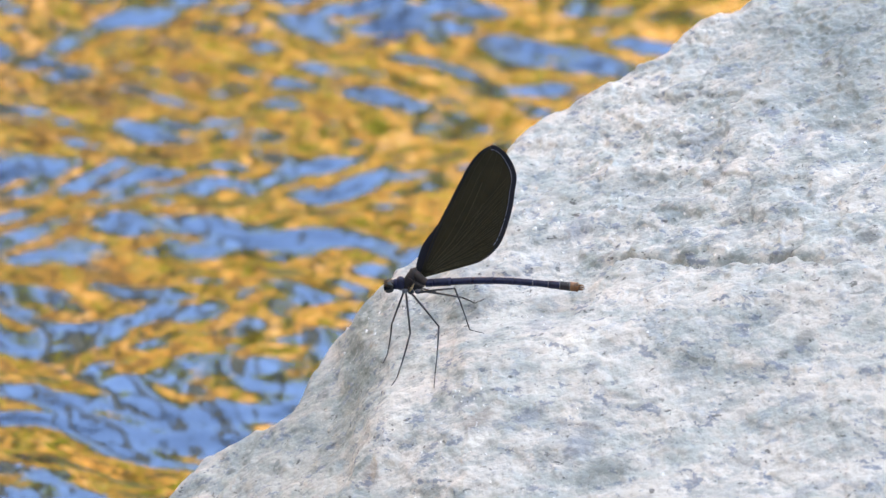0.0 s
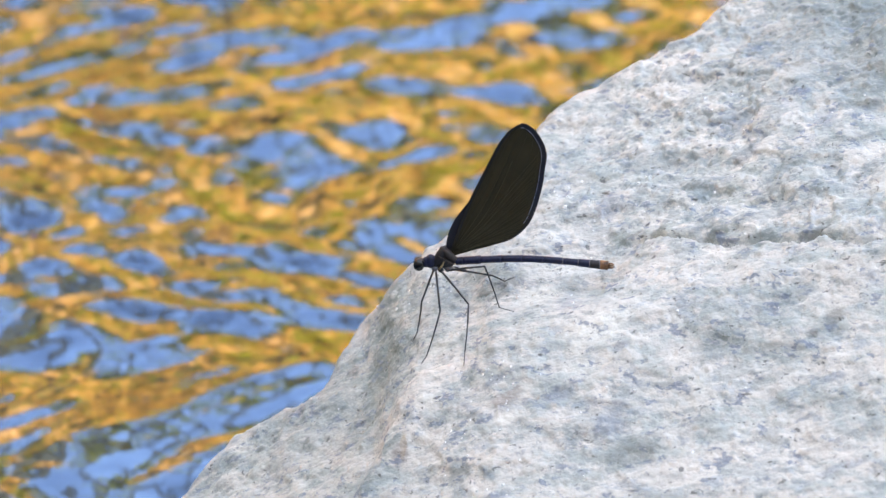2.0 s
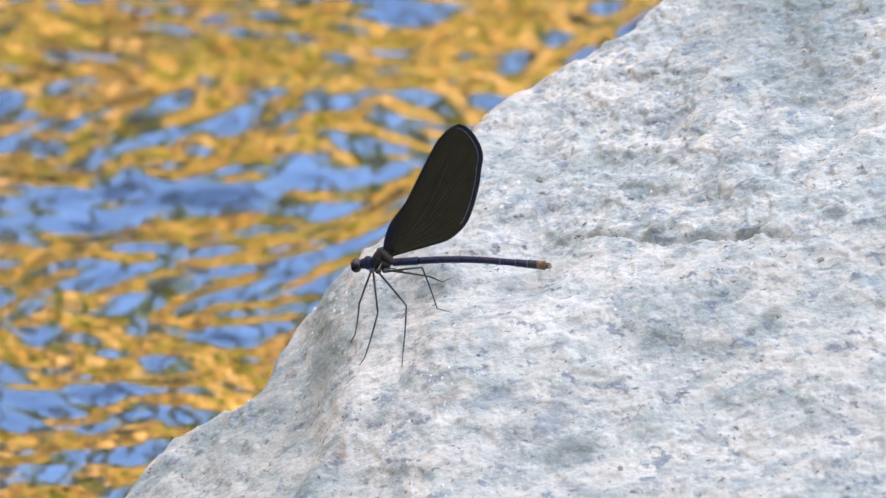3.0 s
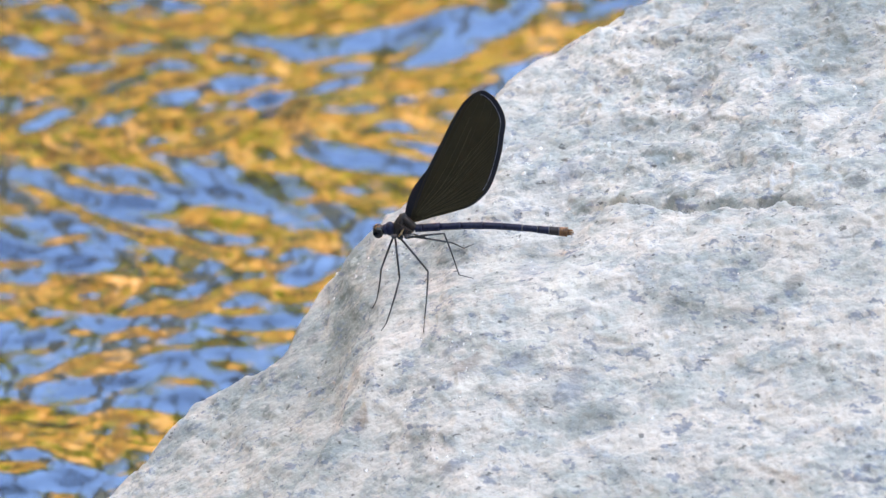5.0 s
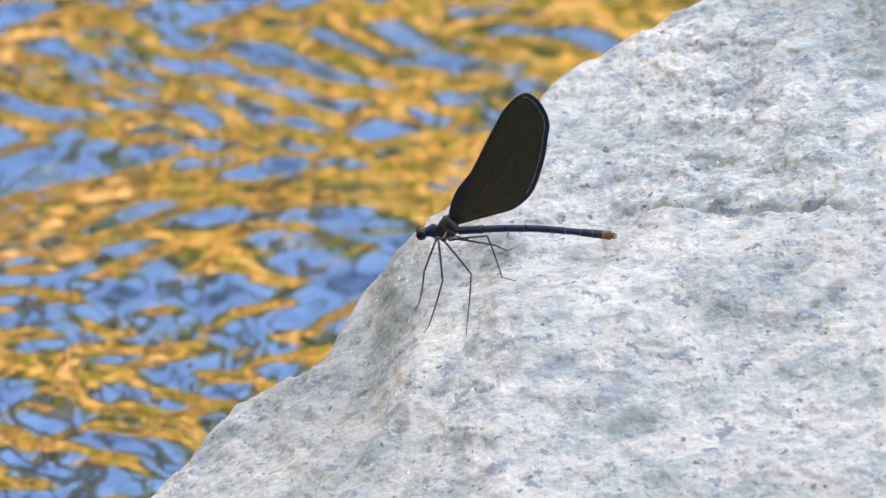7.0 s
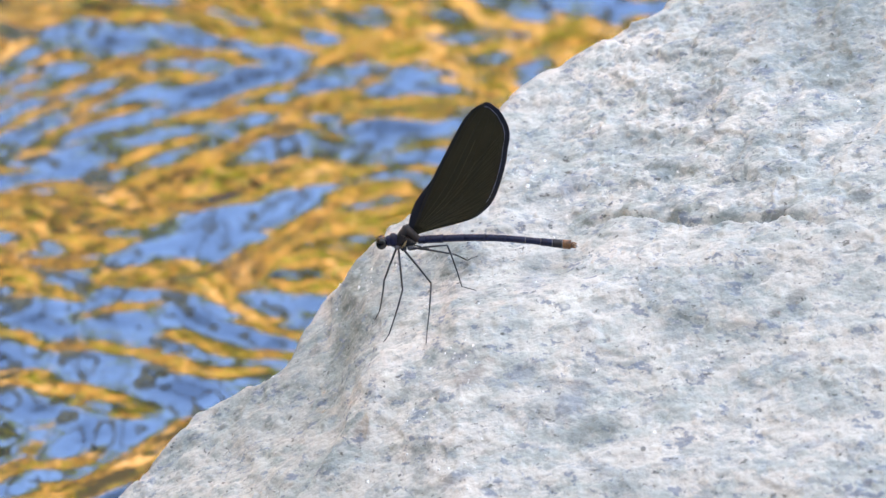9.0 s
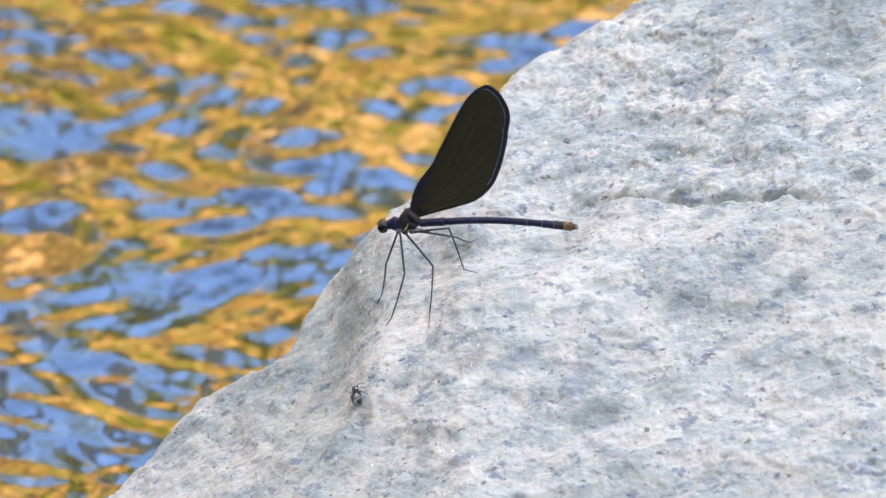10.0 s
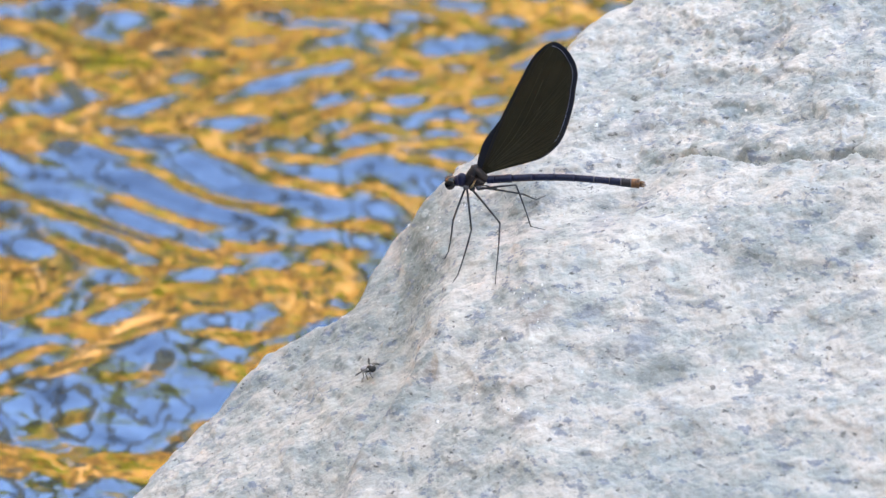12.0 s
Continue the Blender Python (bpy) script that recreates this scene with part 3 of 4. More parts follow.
# a broken hedge of olive growth along the crest, taller in places
for k in range(34):
    sx = -6.5 + 13.0 * k / 33 + shrub_rng.uniform(-0.25, 0.25)
    if math.sin(sx * 2.3 + 1.0) + 0.6 * math.sin(sx * 5.1) < 0.0:
        continue
    sy = shrub_rng.uniform(10.0, 11.0)
    shrub(sx, sy, -0.5 + 4.7 * smooth_step((sy - 6.6) / 4.2), shrub_rng.uniform(0.35, 0.95), 100 + k, k % 7 == 0)


def sapling(x, y, z, tall, seed):
    """A thin dark young tree on the crest of the far bank."""
    rng = random.Random(seed)
    base = new("sapling")
    base.matrix_basis = pose(x, y, z)
    stem = [Vector((0.05 * math.sin(k * 0.9 + seed), 0.03 * math.cos(k), tall * k / 8)) for k in range(9)]

    def ring_tube(pts, r0, r1):
        verts, faces = [], []
        for k, p in enumerate(pts):
            r = r0 + (r1 - r0) * k / (len(pts) - 1)
            verts += [tuple(p + Vector((math.cos(q * 1.0472) * r, math.sin(q * 1.0472) * r, 0))) for q in range(6)]
        for k in range(len(pts) - 1):
            faces += [(k * 6 + q, k * 6 + (q + 1) % 6, k * 6 + 6 + (q + 1) % 6, k * 6 + 6 + q) for q in range(6)]
        return verts, faces
    mesh_object("trunk", *ring_tube(stem, 0.055, 0.014), BARK, base)
    verts, faces = [], []
    for k in range(9):
        root = stem[2 + k % 6]
        a = rng.random() * 6.283
        tip = root + Vector((math.cos(a) * 0.5, math.sin(a) * 0.5, 0.35)) * rng.uniform(0.5, 1.0)
        mesh_object("limb", *ring_tube([root, root.lerp(tip, 0.5) + Vector((0, 0, 0.05)), tip], 0.012, 0.004), BARK, base)
        for j in range(26):
            p = root.lerp(tip, rng.uniform(0.4, 1.1)) + Vector((rng.gauss(0, 0.05), rng.gauss(0, 0.05), rng.gauss(0, 0.05)))
            turn = Euler((rng.uniform(-1, 1), rng.uniform(-1, 1), rng.random() * 6.28)).to_matrix()
            i = len(verts)
            verts += [tuple(p + turn @ (Vector(q) * rng.uniform(0.02, 0.035))) for q in ((-1.6, 0, 0), (0, -0.6, 0.1), (1.6, 0, 0), (0, 0.6, 0.1))]
            faces.append((i, i + 1, i + 2, i + 3))
    mesh_object("crown", verts, faces, DARK_LEAF, base, smooth=False)
    return tagged(base, "thin dark sapling with sparse leaves on the far bank", "sapling", "saplings on the far bank")


sapling(-0.85, 10.9, 4.0, 3.4, 1)
sapling(-1.35, 11.3, 4.0, 2.6, 2)
sapling(0.75, 11.0, 4.0, 2.0, 3)
sapling(1.9, 10.8, 4.0, 3.0, 4)
sapling(-2.1, 11.2, 4.0, 2.8, 5)


def bank_tree(x, y, z, tall, r, lean, seed):
    """A dark-barked tree on the far bank: bent trunk, limbs and a loose crown."""
    rng = random.Random(seed)
    base = new("tree")
    base.matrix_basis = pose(x, y, z)
    spine = [Vector((lean * (k / 12) ** 1.3 + 0.10 * math.sin(k * 0.8 + seed), 0.08 * math.cos(k * 0.6), tall * k / 12)) for k in range(13)]

    def bough(points, r0, r1, sides=9):
        verts, faces = [], []
        for k, p in enumerate(points):
            q0 = r0 + (r1 - r0) * k / (len(points) - 1)
            for q in range(sides):
                a = q * 2 * math.pi / sides
                q1 = q0 * (1 + 0.14 * math.sin(3 * a + k) + rng.uniform(-0.05, 0.05))
                verts.append(tuple(p + Vector((math.cos(a) * q1, math.sin(a) * q1, 0))))
        for k in range(len(points) - 1):
            faces += [(k * sides + q, k * sides + (q + 1) % sides, (k + 1) * sides + (q + 1) % sides, (k + 1) * sides + q) for q in range(sides)]
        return verts, faces
    mesh_object("trunk", *bough(spine, r * 1.25, r * 0.35, 12), WET_BARK, base)
    leaves, faces = [], []
    for k in range(7):
        root = spine[9 + k % 4]
        a = rng.random() * 6.283
        reach = rng.uniform(0.7, 1.5) * (1.2 if k % 4 > 0 else 0.6)
        tip = root + Vector((math.cos(a) * reach, math.sin(a) * reach, rng.uniform(0.1, 0.8)))
        knee = root.lerp(tip, 0.5) + Vector((0, 0, rng.uniform(-0.15, 0.15)))
        mesh_object("limb", *bough([root, root.lerp(knee, 0.5), knee, tip], r * 0.34, r * 0.08, 6), WET_BARK, base)
        for j in range(80 if root.z > tall * 0.55 else 12):
            p = root.lerp(tip, rng.uniform(0.5, 1.15)) + Vector((rng.gauss(0, 0.2), rng.gauss(0, 0.2), rng.gauss(0, 0.15)))
            turn = Euler((rng.uniform(-1, 1), rng.uniform(-1, 1), rng.random() * 6.28)).to_matrix()
            i = len(leaves)
            leaves += [tuple(p + turn @ (Vector(q) * rng.uniform(0.04, 0.075))) for q in ((-1.6, 0, 0), (0, -0.6, 0.1), (1.6, 0, 0), (0, 0.6, 0.1))]
            faces.append((i, i + 1, i + 2, i + 3))
    mesh_object("crown", leaves, faces, DARK_LEAF, base, smooth=False)
    return tagged(base, "dark-barked leaning tree on the golden far bank", "tree", "trees on the far bank")


bank_tree(-1.30, 9.3, 2.7, 6.6, 0.26, -0.5, 3)
bank_tree(-0.30, 9.9, 3.25, 6.0, 0.15, 0.5, 5)
bank_tree(1.45, 9.6, 3.0, 6.2, 0.16, 0.3, 8)


def bare_branch(x, y, tall, lean, seed):
    """A dead branch stuck in the bed of the stream, in the shade of the added bank."""
    rng = random.Random(seed)
    base = new("bare_branch")
    base.matrix_basis = pose(x, y, -0.25)

    def bough(points, r0, r1):
        verts, faces = [], []
        for k, p in enumerate(points):
            r = r0 + (r1 - r0) * k / (len(points) - 1)
            verts += [tuple(p + Vector((math.cos(q * 1.0472) * r, math.sin(q * 1.0472) * r, 0.3 * r * math.cos(q * 1.0472)))) for q in range(6)]
        for k in range(len(points) - 1):
            faces += [(k * 6 + q, k * 6 + (q + 1) % 6, k * 6 + 6 + (q + 1) % 6, k * 6 + 6 + q) for q in range(6)]
        faces.append(tuple(range(len(points) * 6 - 6, len(points) * 6)))
        return verts, faces
    spine = [Vector((lean * (k / 9) ** 1.4 + rng.gauss(0, 0.02), rng.gauss(0, 0.03), (tall + 0.25) * k / 9)) for k in range(10)]
    mesh_object("stem", *bough(spine, 0.024, 0.012), WET_BARK, base)
    for k in range(3):
        root = spine[3 + 2 * k]
        side = 1 if k % 2 else -1
        out = Vector((side * rng.uniform(0.10, 0.28), rng.uniform(-0.1, 0.1), rng.uniform(0.02, 0.22)))
        twig = [root, root + out * 0.4 + Vector((0, 0, 0.03)), root + out * 0.75 + Vector((0, 0, rng.uniform(-0.03, 0.05))), root + out]
        mesh_object("twig", *bough(twig, 0.013, 0.006), WET_BARK, base)
    return tagged(base, "dark wet bare branch standing in the shaded stream", "branch", "bare branches in the stream")


for k, (bx, by, tall, lean) in enumerate(((-0.62, 2.00, 0.80, 0.15), (-0.15, 2.50, 0.55, -0.15), (-0.78, 2.60, 0.95, 0.2))):
    bare_branch(bx, by, tall, lean, 40 + k)


# ---------------------------------------------------------------- insects: materials and mesh code
MM = 0.001


def shell(name, dark, light, rough, scale=900):
    m, n, l, b = material(name, dark, rough)
    v = coords(n, l)
    l.new(ramp(n, l, grain(n, l, v, scale, 4, 0.6), [(0.35, dark), (0.7, light)]), b.inputs["Base Color"])
    bump(n, l, b, grain(n, l, v, scale * 3, 2), 0.3, 0.00005)
    return m


CHITIN = shell("blue_black_chitin", (0.003, 0.005, 0.022), (0.011, 0.018, 0.058), 0.33)
CHITIN.node_tree.nodes["Principled BSDF"].inputs["Specular IOR Level"].default_value = 0.28
THORAX = shell("dark_bronze_chitin", (0.006, 0.006, 0.010), (0.022, 0.014, 0.016), 0.5)
THORAX.node_tree.nodes["Principled BSDF"].inputs["Specular IOR Level"].default_value = 0.45
RUST = shell("reddish_black_chitin", (0.010, 0.006, 0.006), (0.030, 0.016, 0.015), 0.5)
LEG = shell("grey_black_leg", (0.013, 0.014, 0.021), (0.036, 0.038, 0.052), 0.42)
RING = shell("grey_joint", (0.06, 0.065, 0.085), (0.11, 0.115, 0.14), 0.5)
TIP = shell("amber_tip", (0.06, 0.022, 0.012), (0.42, 0.17, 0.06), 0.45, 600)
TAN = shell("tan_stripe", (0.22, 0.15, 0.08), (0.38, 0.27, 0.16), 0.5)
EYE_BLACK = material("glossy_eye", (0.004, 0.005, 0.007), 0.16, spec=0.45)[0]
MEMBRANE = shell("dark_wing_membrane", (0.027, 0.0225, 0.0125), (0.038, 0.031, 0.0175), 0.5, 260)
MEMBRANE.node_tree.nodes["Principled BSDF"].inputs["Specular IOR Level"].default_value = 0.12
VEIN = material("brown_wing_vein", (0.026, 0.022, 0.014), 0.5, spec=0.2)[0]
PALE_VEIN = material("pale_brown_wing_vein", (0.062, 0.053, 0.033), 0.5, spec=0.2)[0]
EDGE = material("blue_black_wing_edge", (0.009, 0.010, 0.019), 0.4, spec=0.3)[0]
RIM_SHEEN = material("bluish_rim_sheen", (0.15, 0.19, 0.34), 0.35)[0]
FLY_BLACK = shell("fly_black", (0.008, 0.008, 0.009), (0.020, 0.020, 0.022), 0.55, 1500)
FLY_WHITE = material("fly_pale_band", (0.50, 0.50, 0.52), 0.5)[0]
FLY_WING = material("fly_smoky_wing", (0.045, 0.045, 0.05), 0.6, spec=0.15)[0]


def tube(points, radii, sides=8, flat=1.0):
    """A closed tapering tube through the points."""
    pts = [Vector(p) for p in points]
    verts, faces = [], []
    for k, p in enumerate(pts):
        d = (pts[min(k + 1, len(pts) - 1)] - pts[max(k - 1, 0)]).normalized()
        u = d.cross(Vector((0.02, 1, 0.13))).normalized()
        w = d.cross(u)
        for q in range(sides):
            a = q * 2 * math.pi / sides
            verts.append(tuple(p + (u * math.cos(a) + w * math.sin(a) * flat) * radii[k]))
    for k in range(len(pts) - 1):
        for q in range(sides):
            a, b = k * sides + q, k * sides + (q + 1) % sides
            faces.append((a, b, b + sides, a + sides))
    faces.append(tuple(reversed(range(sides))))
    faces.append(tuple(range((len(pts) - 1) * sides, len(pts) * sides)))
    return verts, faces


def joined(*pieces):
    verts, faces = [], []
    for v, f in pieces:
        s = len(verts)
        verts += v
        faces += [tuple(i + s for i in q) for q in f]
    return verts, faces


def blob(centre, axes, turn=(0, 0, 0), rings=10, sides=16, taper=0.0):
    """An egg with its long axis along x; taper narrows its far end."""
    m = Euler([radians(a) for a in turn]).to_matrix()
    verts, faces = [], []
    for k in range(rings + 1):
        a = math.pi * k / rings
        x, r = -math.cos(a), max(math.sin(a), 0.02) * (1 - taper * (0.5 - 0.5 * math.cos(a)))
        for q in range(sides):
            b = 2 * math.pi * q / sides
            verts.append(tuple(Vector(centre) + m @ Vector((x * axes[0], r * math.cos(b) * axes[1], r * math.sin(b) * axes[2]))))
    for k in range(rings):
        for q in range(sides):
            a, b = k * sides + q, k * sides + (q + 1) % sides
            faces.append((a, b, b + sides, a + sides))
    faces.append(tuple(reversed(range(sides))))
    faces.append(tuple(range(rings * sides, (rings + 1) * sides)))
    return verts, faces


def piece(name, shape, mat, parent, label=""):
    return tagged(mesh_object(name, shape[0], shape[1], mat, parent), label)


def curve_through(knots, values, t):
    """A smooth line through a few knots (cubic, with slopes from the neighbours)."""
    k = min(max(int(np.searchsorted(knots, t)) - 1, 0), len(knots) - 2)
    slope = np.gradient(np.array(values, float), np.array(knots, float))
    h = knots[k + 1] - knots[k]
    u = (t - knots[k]) / h
    return ((1 + 2 * u) * (1 - u) ** 2 * values[k] + u * (1 - u) ** 2 * h * slope[k]
            + u * u * (3 - 2 * u) * values[k + 1] + u * u * (u - 1) * h * slope[k + 1])


# ---------------------------------------------------------------- the damselfly
SPAN_T = [0.0, 0.033, 0.099, 0.176, 0.26, 0.342, 0.428, 0.503, 0.59, 0.704, 0.814, 0.884, 0.93, 0.966, 1.0]
SPAN_W = [1.0, 2.46, 5.44, 9.05, 12.51, 14.24, 14.95, 14.68, 13.96, 12.62, 10.85, 10.36, 9.9, 9.28, 9.1]
LEAD_T = [0.0, 0.1, 0.2, 0.3, 0.36, 0.57, 0.77, 0.9, 1.0]
HIND_LEAD = [-0.6, -1.4, -2.2, -2.75, -3.0, -3.4, -3.6, -3.45, -3.2]
FORE_LEAD = [-2.2, -3.55, -4.1, -3.55, -3.1, -3.1, -3.2, -3.1, -2.9]


def wing_shape(length, root, angle, aside, lean, wide, fronts):
    """A broad rounded wing in the upright plane: returns a place function of (along, across)."""
    a = Vector((math.cos(radians(angle)), 0, math.sin(radians(angle))))
    n = Vector((math.sin(radians(angle)), 0, -math.cos(radians(angle))))

    def place(t, s):
        end = math.sqrt(max(0.0, 1 - max(0.0, (t - 0.80) / 0.20) ** 2))
        lead = curve_through(LEAD_T, fronts, t)
        trail = curve_through(SPAN_T, SPAN_W, t) * wide
        o = 0.5 + (lead - 0.5 + (trail - lead) * s) * end
        bow = aside * (1 + lean * t) + 0.10 * math.sin(s * 21) * math.sin(math.pi * min(1, t * 1.05)) * (1 if aside < 0 else -1)
        return Vector(root) * MM + (a * (t * length) + n * o + Vector((0, bow, 0))) * MM
    return place


def wing(base, name, length, root, angle, aside, lean, wide, fronts, veins=True):
    place = wing_shape(length, root, angle, aside, lean, wide, fronts)
    rows, cols = 48, 28
    verts, faces = [], []
    for side in (-0.02, 0.02):
        for i in range(rows + 1):
            for j in range(cols + 1):
                p = place(1 - (1 - i / rows) ** 1.9, j / cols)
                p.y += side * MM
                verts.append(tuple(p))
    size = (rows + 1) * (cols + 1)
    for i in range(rows):
        for j in range(cols):
            q = i * (cols + 1) + j
            faces.append((q, q + 1, q + cols + 2, q + cols + 1))
            faces.append((size + q, size + q + cols + 1, size + q + cols + 2, size + q + 1))
    ob = piece(name, (verts, faces), MEMBRANE if veins else EDGE, base)
    if not veins:
        return ob
    rng = random.Random(5)
    out = -0.09 * MM if aside < 0 else 0.09 * MM

    def line(path, r):
        pts = []
        for t, s in path:
            p = place(min(max(t, 0.0), 1.0), min(max(s, 0.0), 1.0))
            p.y += out
            pts.append(p)
        return tube(pts, [r * MM] * len(pts), 5)
    for s0, s1, t1, r in ((0.02, 0.01, 0.985, 0.16), (0.08, 0.07, 0.98, 0.10), (0.16, 0.14, 0.98, 0.11), (0.26, 0.30, 0.97, 0.09), (0.34, 0.47, 0.96, 0.07), (0.42, 0.66, 0.92, 0.07), (0.52, 0.86, 0.80, 0.06)):
        piece("vein", line([(0.02 + (t1 - 0.02) * k / 24, s0 + (s1 - s0) * (k / 24) ** 0.8) for k in range(25)], r), VEIN, ob)
    for k in range(26):
        u0 = k / 25
        t_end, s0 = 0.22 + 0.70 * u0, 0.80 - 0.48 * u0 + 0.05 * rng.random()
        piece("vein", line([(0.05 + (t_end - 0.05) * q / 12, s0 + (0.93 - s0) * (q / 12) ** 2.6) for q in range(13)], 0.045), PALE_VEIN, ob)
    for s0, s1, t0, t1, r in ((0.22, 0.27, 0.06, 0.80, 0.075), (0.32, 0.37, 0.05, 0.74, 0.11), (0.40, 0.50, 0.05, 0.62, 0.075)):
        piece("vein", line([(t0 + (t1 - t0) * k / 20, s0 + (s1 - s0) * k / 20) for k in range(21)], r), PALE_VEIN, ob)
    # the outline, from the hind corner round the tip and back along the front
    rim = [place(1 - (1 - u) ** 1.9, 1.0) for u in [0.06 + 0.94 * k / 110 for k in range(111)]]
    turn_at = len(rim)
    rim += [place(1 - u ** 1.9, 0.0) for u in [k / 60 for k in range(1, 58)]]

    def inset(k, depth):
        d = (rim[min(k + 2, len(rim) - 1)] - rim[max(k - 2, 0)]).normalized()
        return rim[k] + Vector((-d.z, 0, d.x)) * depth * MM + Vector((0, out * 0.75, 0))
    verts, faces = [], []
    for k in range(len(rim)):
        deep = 1.25 * min(1, k / 40) if k < turn_at else 1.25 - 0.45 * min(1, (k - turn_at) / 12)
        for q in (-0.03, deep):
            verts.append(tuple(inset(k, q)))
    count = len(verts)
    verts += [(x, y + 0.05 * MM, z) for x, y, z in verts]
    for k in range(len(rim) - 1):
        faces += [(2 * k, 2 * k + 1, 2 * k + 3, 2 * k + 2), (count + 2 * k, count + 2 * k + 2, count + 2 * k + 3, count + 2 * k + 1)]
    piece("dark_border", (verts, faces), EDGE, ob, "blue-black border of the wing")
    # bluish sheen of the edge, drawn as short pale dashes
    dashes, at = [], 20
    while at < turn_at + 6:
        long = rng.choice((2, 2, 3))
        dashes.append(tube([inset(q, 1.22) + Vector((0, out, 0)) for q in range(at, at + long + 1)], [rng.uniform(0.06, 0.10) * MM] * (long + 1), 5))
        at += long + (1 if rng.random() < 0.4 else 0)
    piece("sheen_line", joined(*dashes), RIM_SHEEN, ob, "bluish sheen inside the wing edge, drawn as a broken line")
    teeth = [blob(rim[k], (0.23 * MM, 0.14 * MM, 0.23 * MM), rings=4, sides=6) for k in range(8, turn_at)]
    piece("toothed_edge", joined(*teeth), EDGE, ob)
    return ob


def limb(base, name, joints, radii):
    """A leg in three pieces, from the hip to the foot, with spines on the shin."""
    j = [Vector(p) * MM for p in joints]
    femur = tube([j[0], j[0].lerp(j[1], 0.5) + Vector((0, 0, 0.12 * MM)), j[1]], [radii[0] * 1.2 * MM, radii[0] * 1.1 * MM, radii[1] * 1.15 * MM])
    ob = piece(name, femur, LEG, base)
    bow = Vector((0.15, 0, 0)) * MM
    shin = [tube([j[1], j[1].lerp(j[2], 0.33) + bow, j[1].lerp(j[2], 0.66) + bow, j[2]], [radii[1] * 1.2 * MM, radii[1] * 1.1 * MM, radii[2] * 1.3 * MM, radii[2] * 1.1 * MM], 6)]
    along = (j[2] - j[1]).normalized()
    for k in range(7):
        p = j[1].lerp(j[2], 0.12 + 0.11 * k)
        for way in (-1, 1):
            q = p + (along * 0.5 + Vector((way * 0.55, -0.35 * way, 0.25))) * 0.9 * MM
            shin.append(tube([p, q], [0.028 * MM, 0.008 * MM], 4))
    piece("shin", joined(*shin), LEG, ob)
    piece("foot", tube([j[2], j[2].lerp(j[3], 0.6), j[3]], [radii[2] * MM, radii[2] * 0.9 * MM, radii[2] * 0.6 * MM], 6), LEG, ob)
    return ob


def damselfly():
    base = new("damselfly")
    home = Vector((-0.0075, 0, LIFT - 0.0106))
    base.matrix_basis = Matrix.Translation(home)

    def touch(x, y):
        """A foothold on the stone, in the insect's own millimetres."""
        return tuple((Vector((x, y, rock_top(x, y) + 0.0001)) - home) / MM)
    # head with its wide-set eyes
    head = piece("head", joined(blob((-7.2 * MM, 0, -0.15 * MM), (1.35 * MM, 1.9 * MM, 1.5 * MM)), blob((-8.3 * MM, 0, -0.9 * MM), (0.75 * MM, 0.95 * MM, 0.85 * MM)), blob((-8.0 * MM, 0, -1.7 * MM), (0.6 * MM, 0.7 * MM, 0.5 * MM))), THORAX, base)
    for side in (-1, 1):
        piece("eye", blob((-7.7 * MM, side * 1.25 * MM, -0.40 * MM), (1.55 * MM, 1.20 * MM, 1.75 * MM), rings=14, sides=20), EYE_BLACK, head, "glossy black bulging eye")
        piece("antenna", tube([(-8.3 * MM, side * 0.5 * MM, 0.5 * MM), (-9.2 * MM, side * 0.8 * MM, 1.0 * MM), (-9.9 * MM, side * 0.9 * MM, 1.2 * MM)], [0.09 * MM, 0.05 * MM, 0.02 * MM], 5), LEG, head)
    piece("neck", joined(blob((-5.7 * MM, 0, 0.10 * MM), (1.3 * MM, 1.3 * MM, 1.6 * MM)), blob((-4.4 * MM, 0, 0.35 * MM), (1.6 * MM, 1.6 * MM, 2.1 * MM))), CHITIN, base, "bluish black collar behind the head")
    thorax = piece("thorax", joined(blob((-1.9 * MM, 0, 1.6 * MM), (3.9 * MM, 1.65 * MM, 1.45 * MM), (0, -62, 0)), blob((-0.2 * MM, 0, -0.1 * MM), (2.5 * MM, 1.5 * MM, 1.45 * MM))), THORAX, base)
    piece("hind_thorax", joined(blob((0.7 * MM, 0, 2.3 * MM), (3.4 * MM, 1.55 * MM, 1.35 * MM), (0, 44, 0)), blob((2.1 * MM, 0, 0.8 * MM), (1.4 * MM, 1.2 * MM, 1.2 * MM))), RUST, thorax, "reddish black hind part of the thorax")
    piece("pale_stripe", tube([(-2.0 * MM, -1.55 * MM, -1.5 * MM), (-1.3 * MM, -1.95 * MM, -0.5 * MM), (-0.6 * MM, -2.0 * MM, 0.9 * MM)], [0.26 * MM, 0.34 * MM, 0.12 * MM], 6), TAN, thorax, "pale tan stripe on the flank")
    piece("side_seam", tube([(-2.3 * MM, -1.75 * MM, 2.6 * MM), (-0.6 * MM, -1.95 * MM, 1.5 * MM), (1.1 * MM, -1.80 * MM, 0.2 * MM), (2.4 * MM, -1.35 * MM, -0.2 * MM)], [0.12 * MM, 0.2 * MM, 0.2 * MM, 0.1 * MM], 6), RUST, thorax, "reddish brown seam")
    for k, (x, z) in enumerate(((-3.2, -1.6), (-1.5, -1.9), (0.4, -1.7))):
        piece("hip", joined(blob((x * MM, -0.9 * MM, z * MM), (0.9 * MM, 0.7 * MM, 0.8 * MM)), blob((x * MM, 0.9 * MM, z * MM), (0.9 * MM, 0.7 * MM, 0.8 * MM))), RING if k != 1 else LEG, thorax)
    # abdomen: ten segments along a slightly sagging line
    ends = [2.6, 4.6, 9.6, 15.6, 21.6, 27.4, 32.8, 37.2, 40.4, 43.2, 45.6]
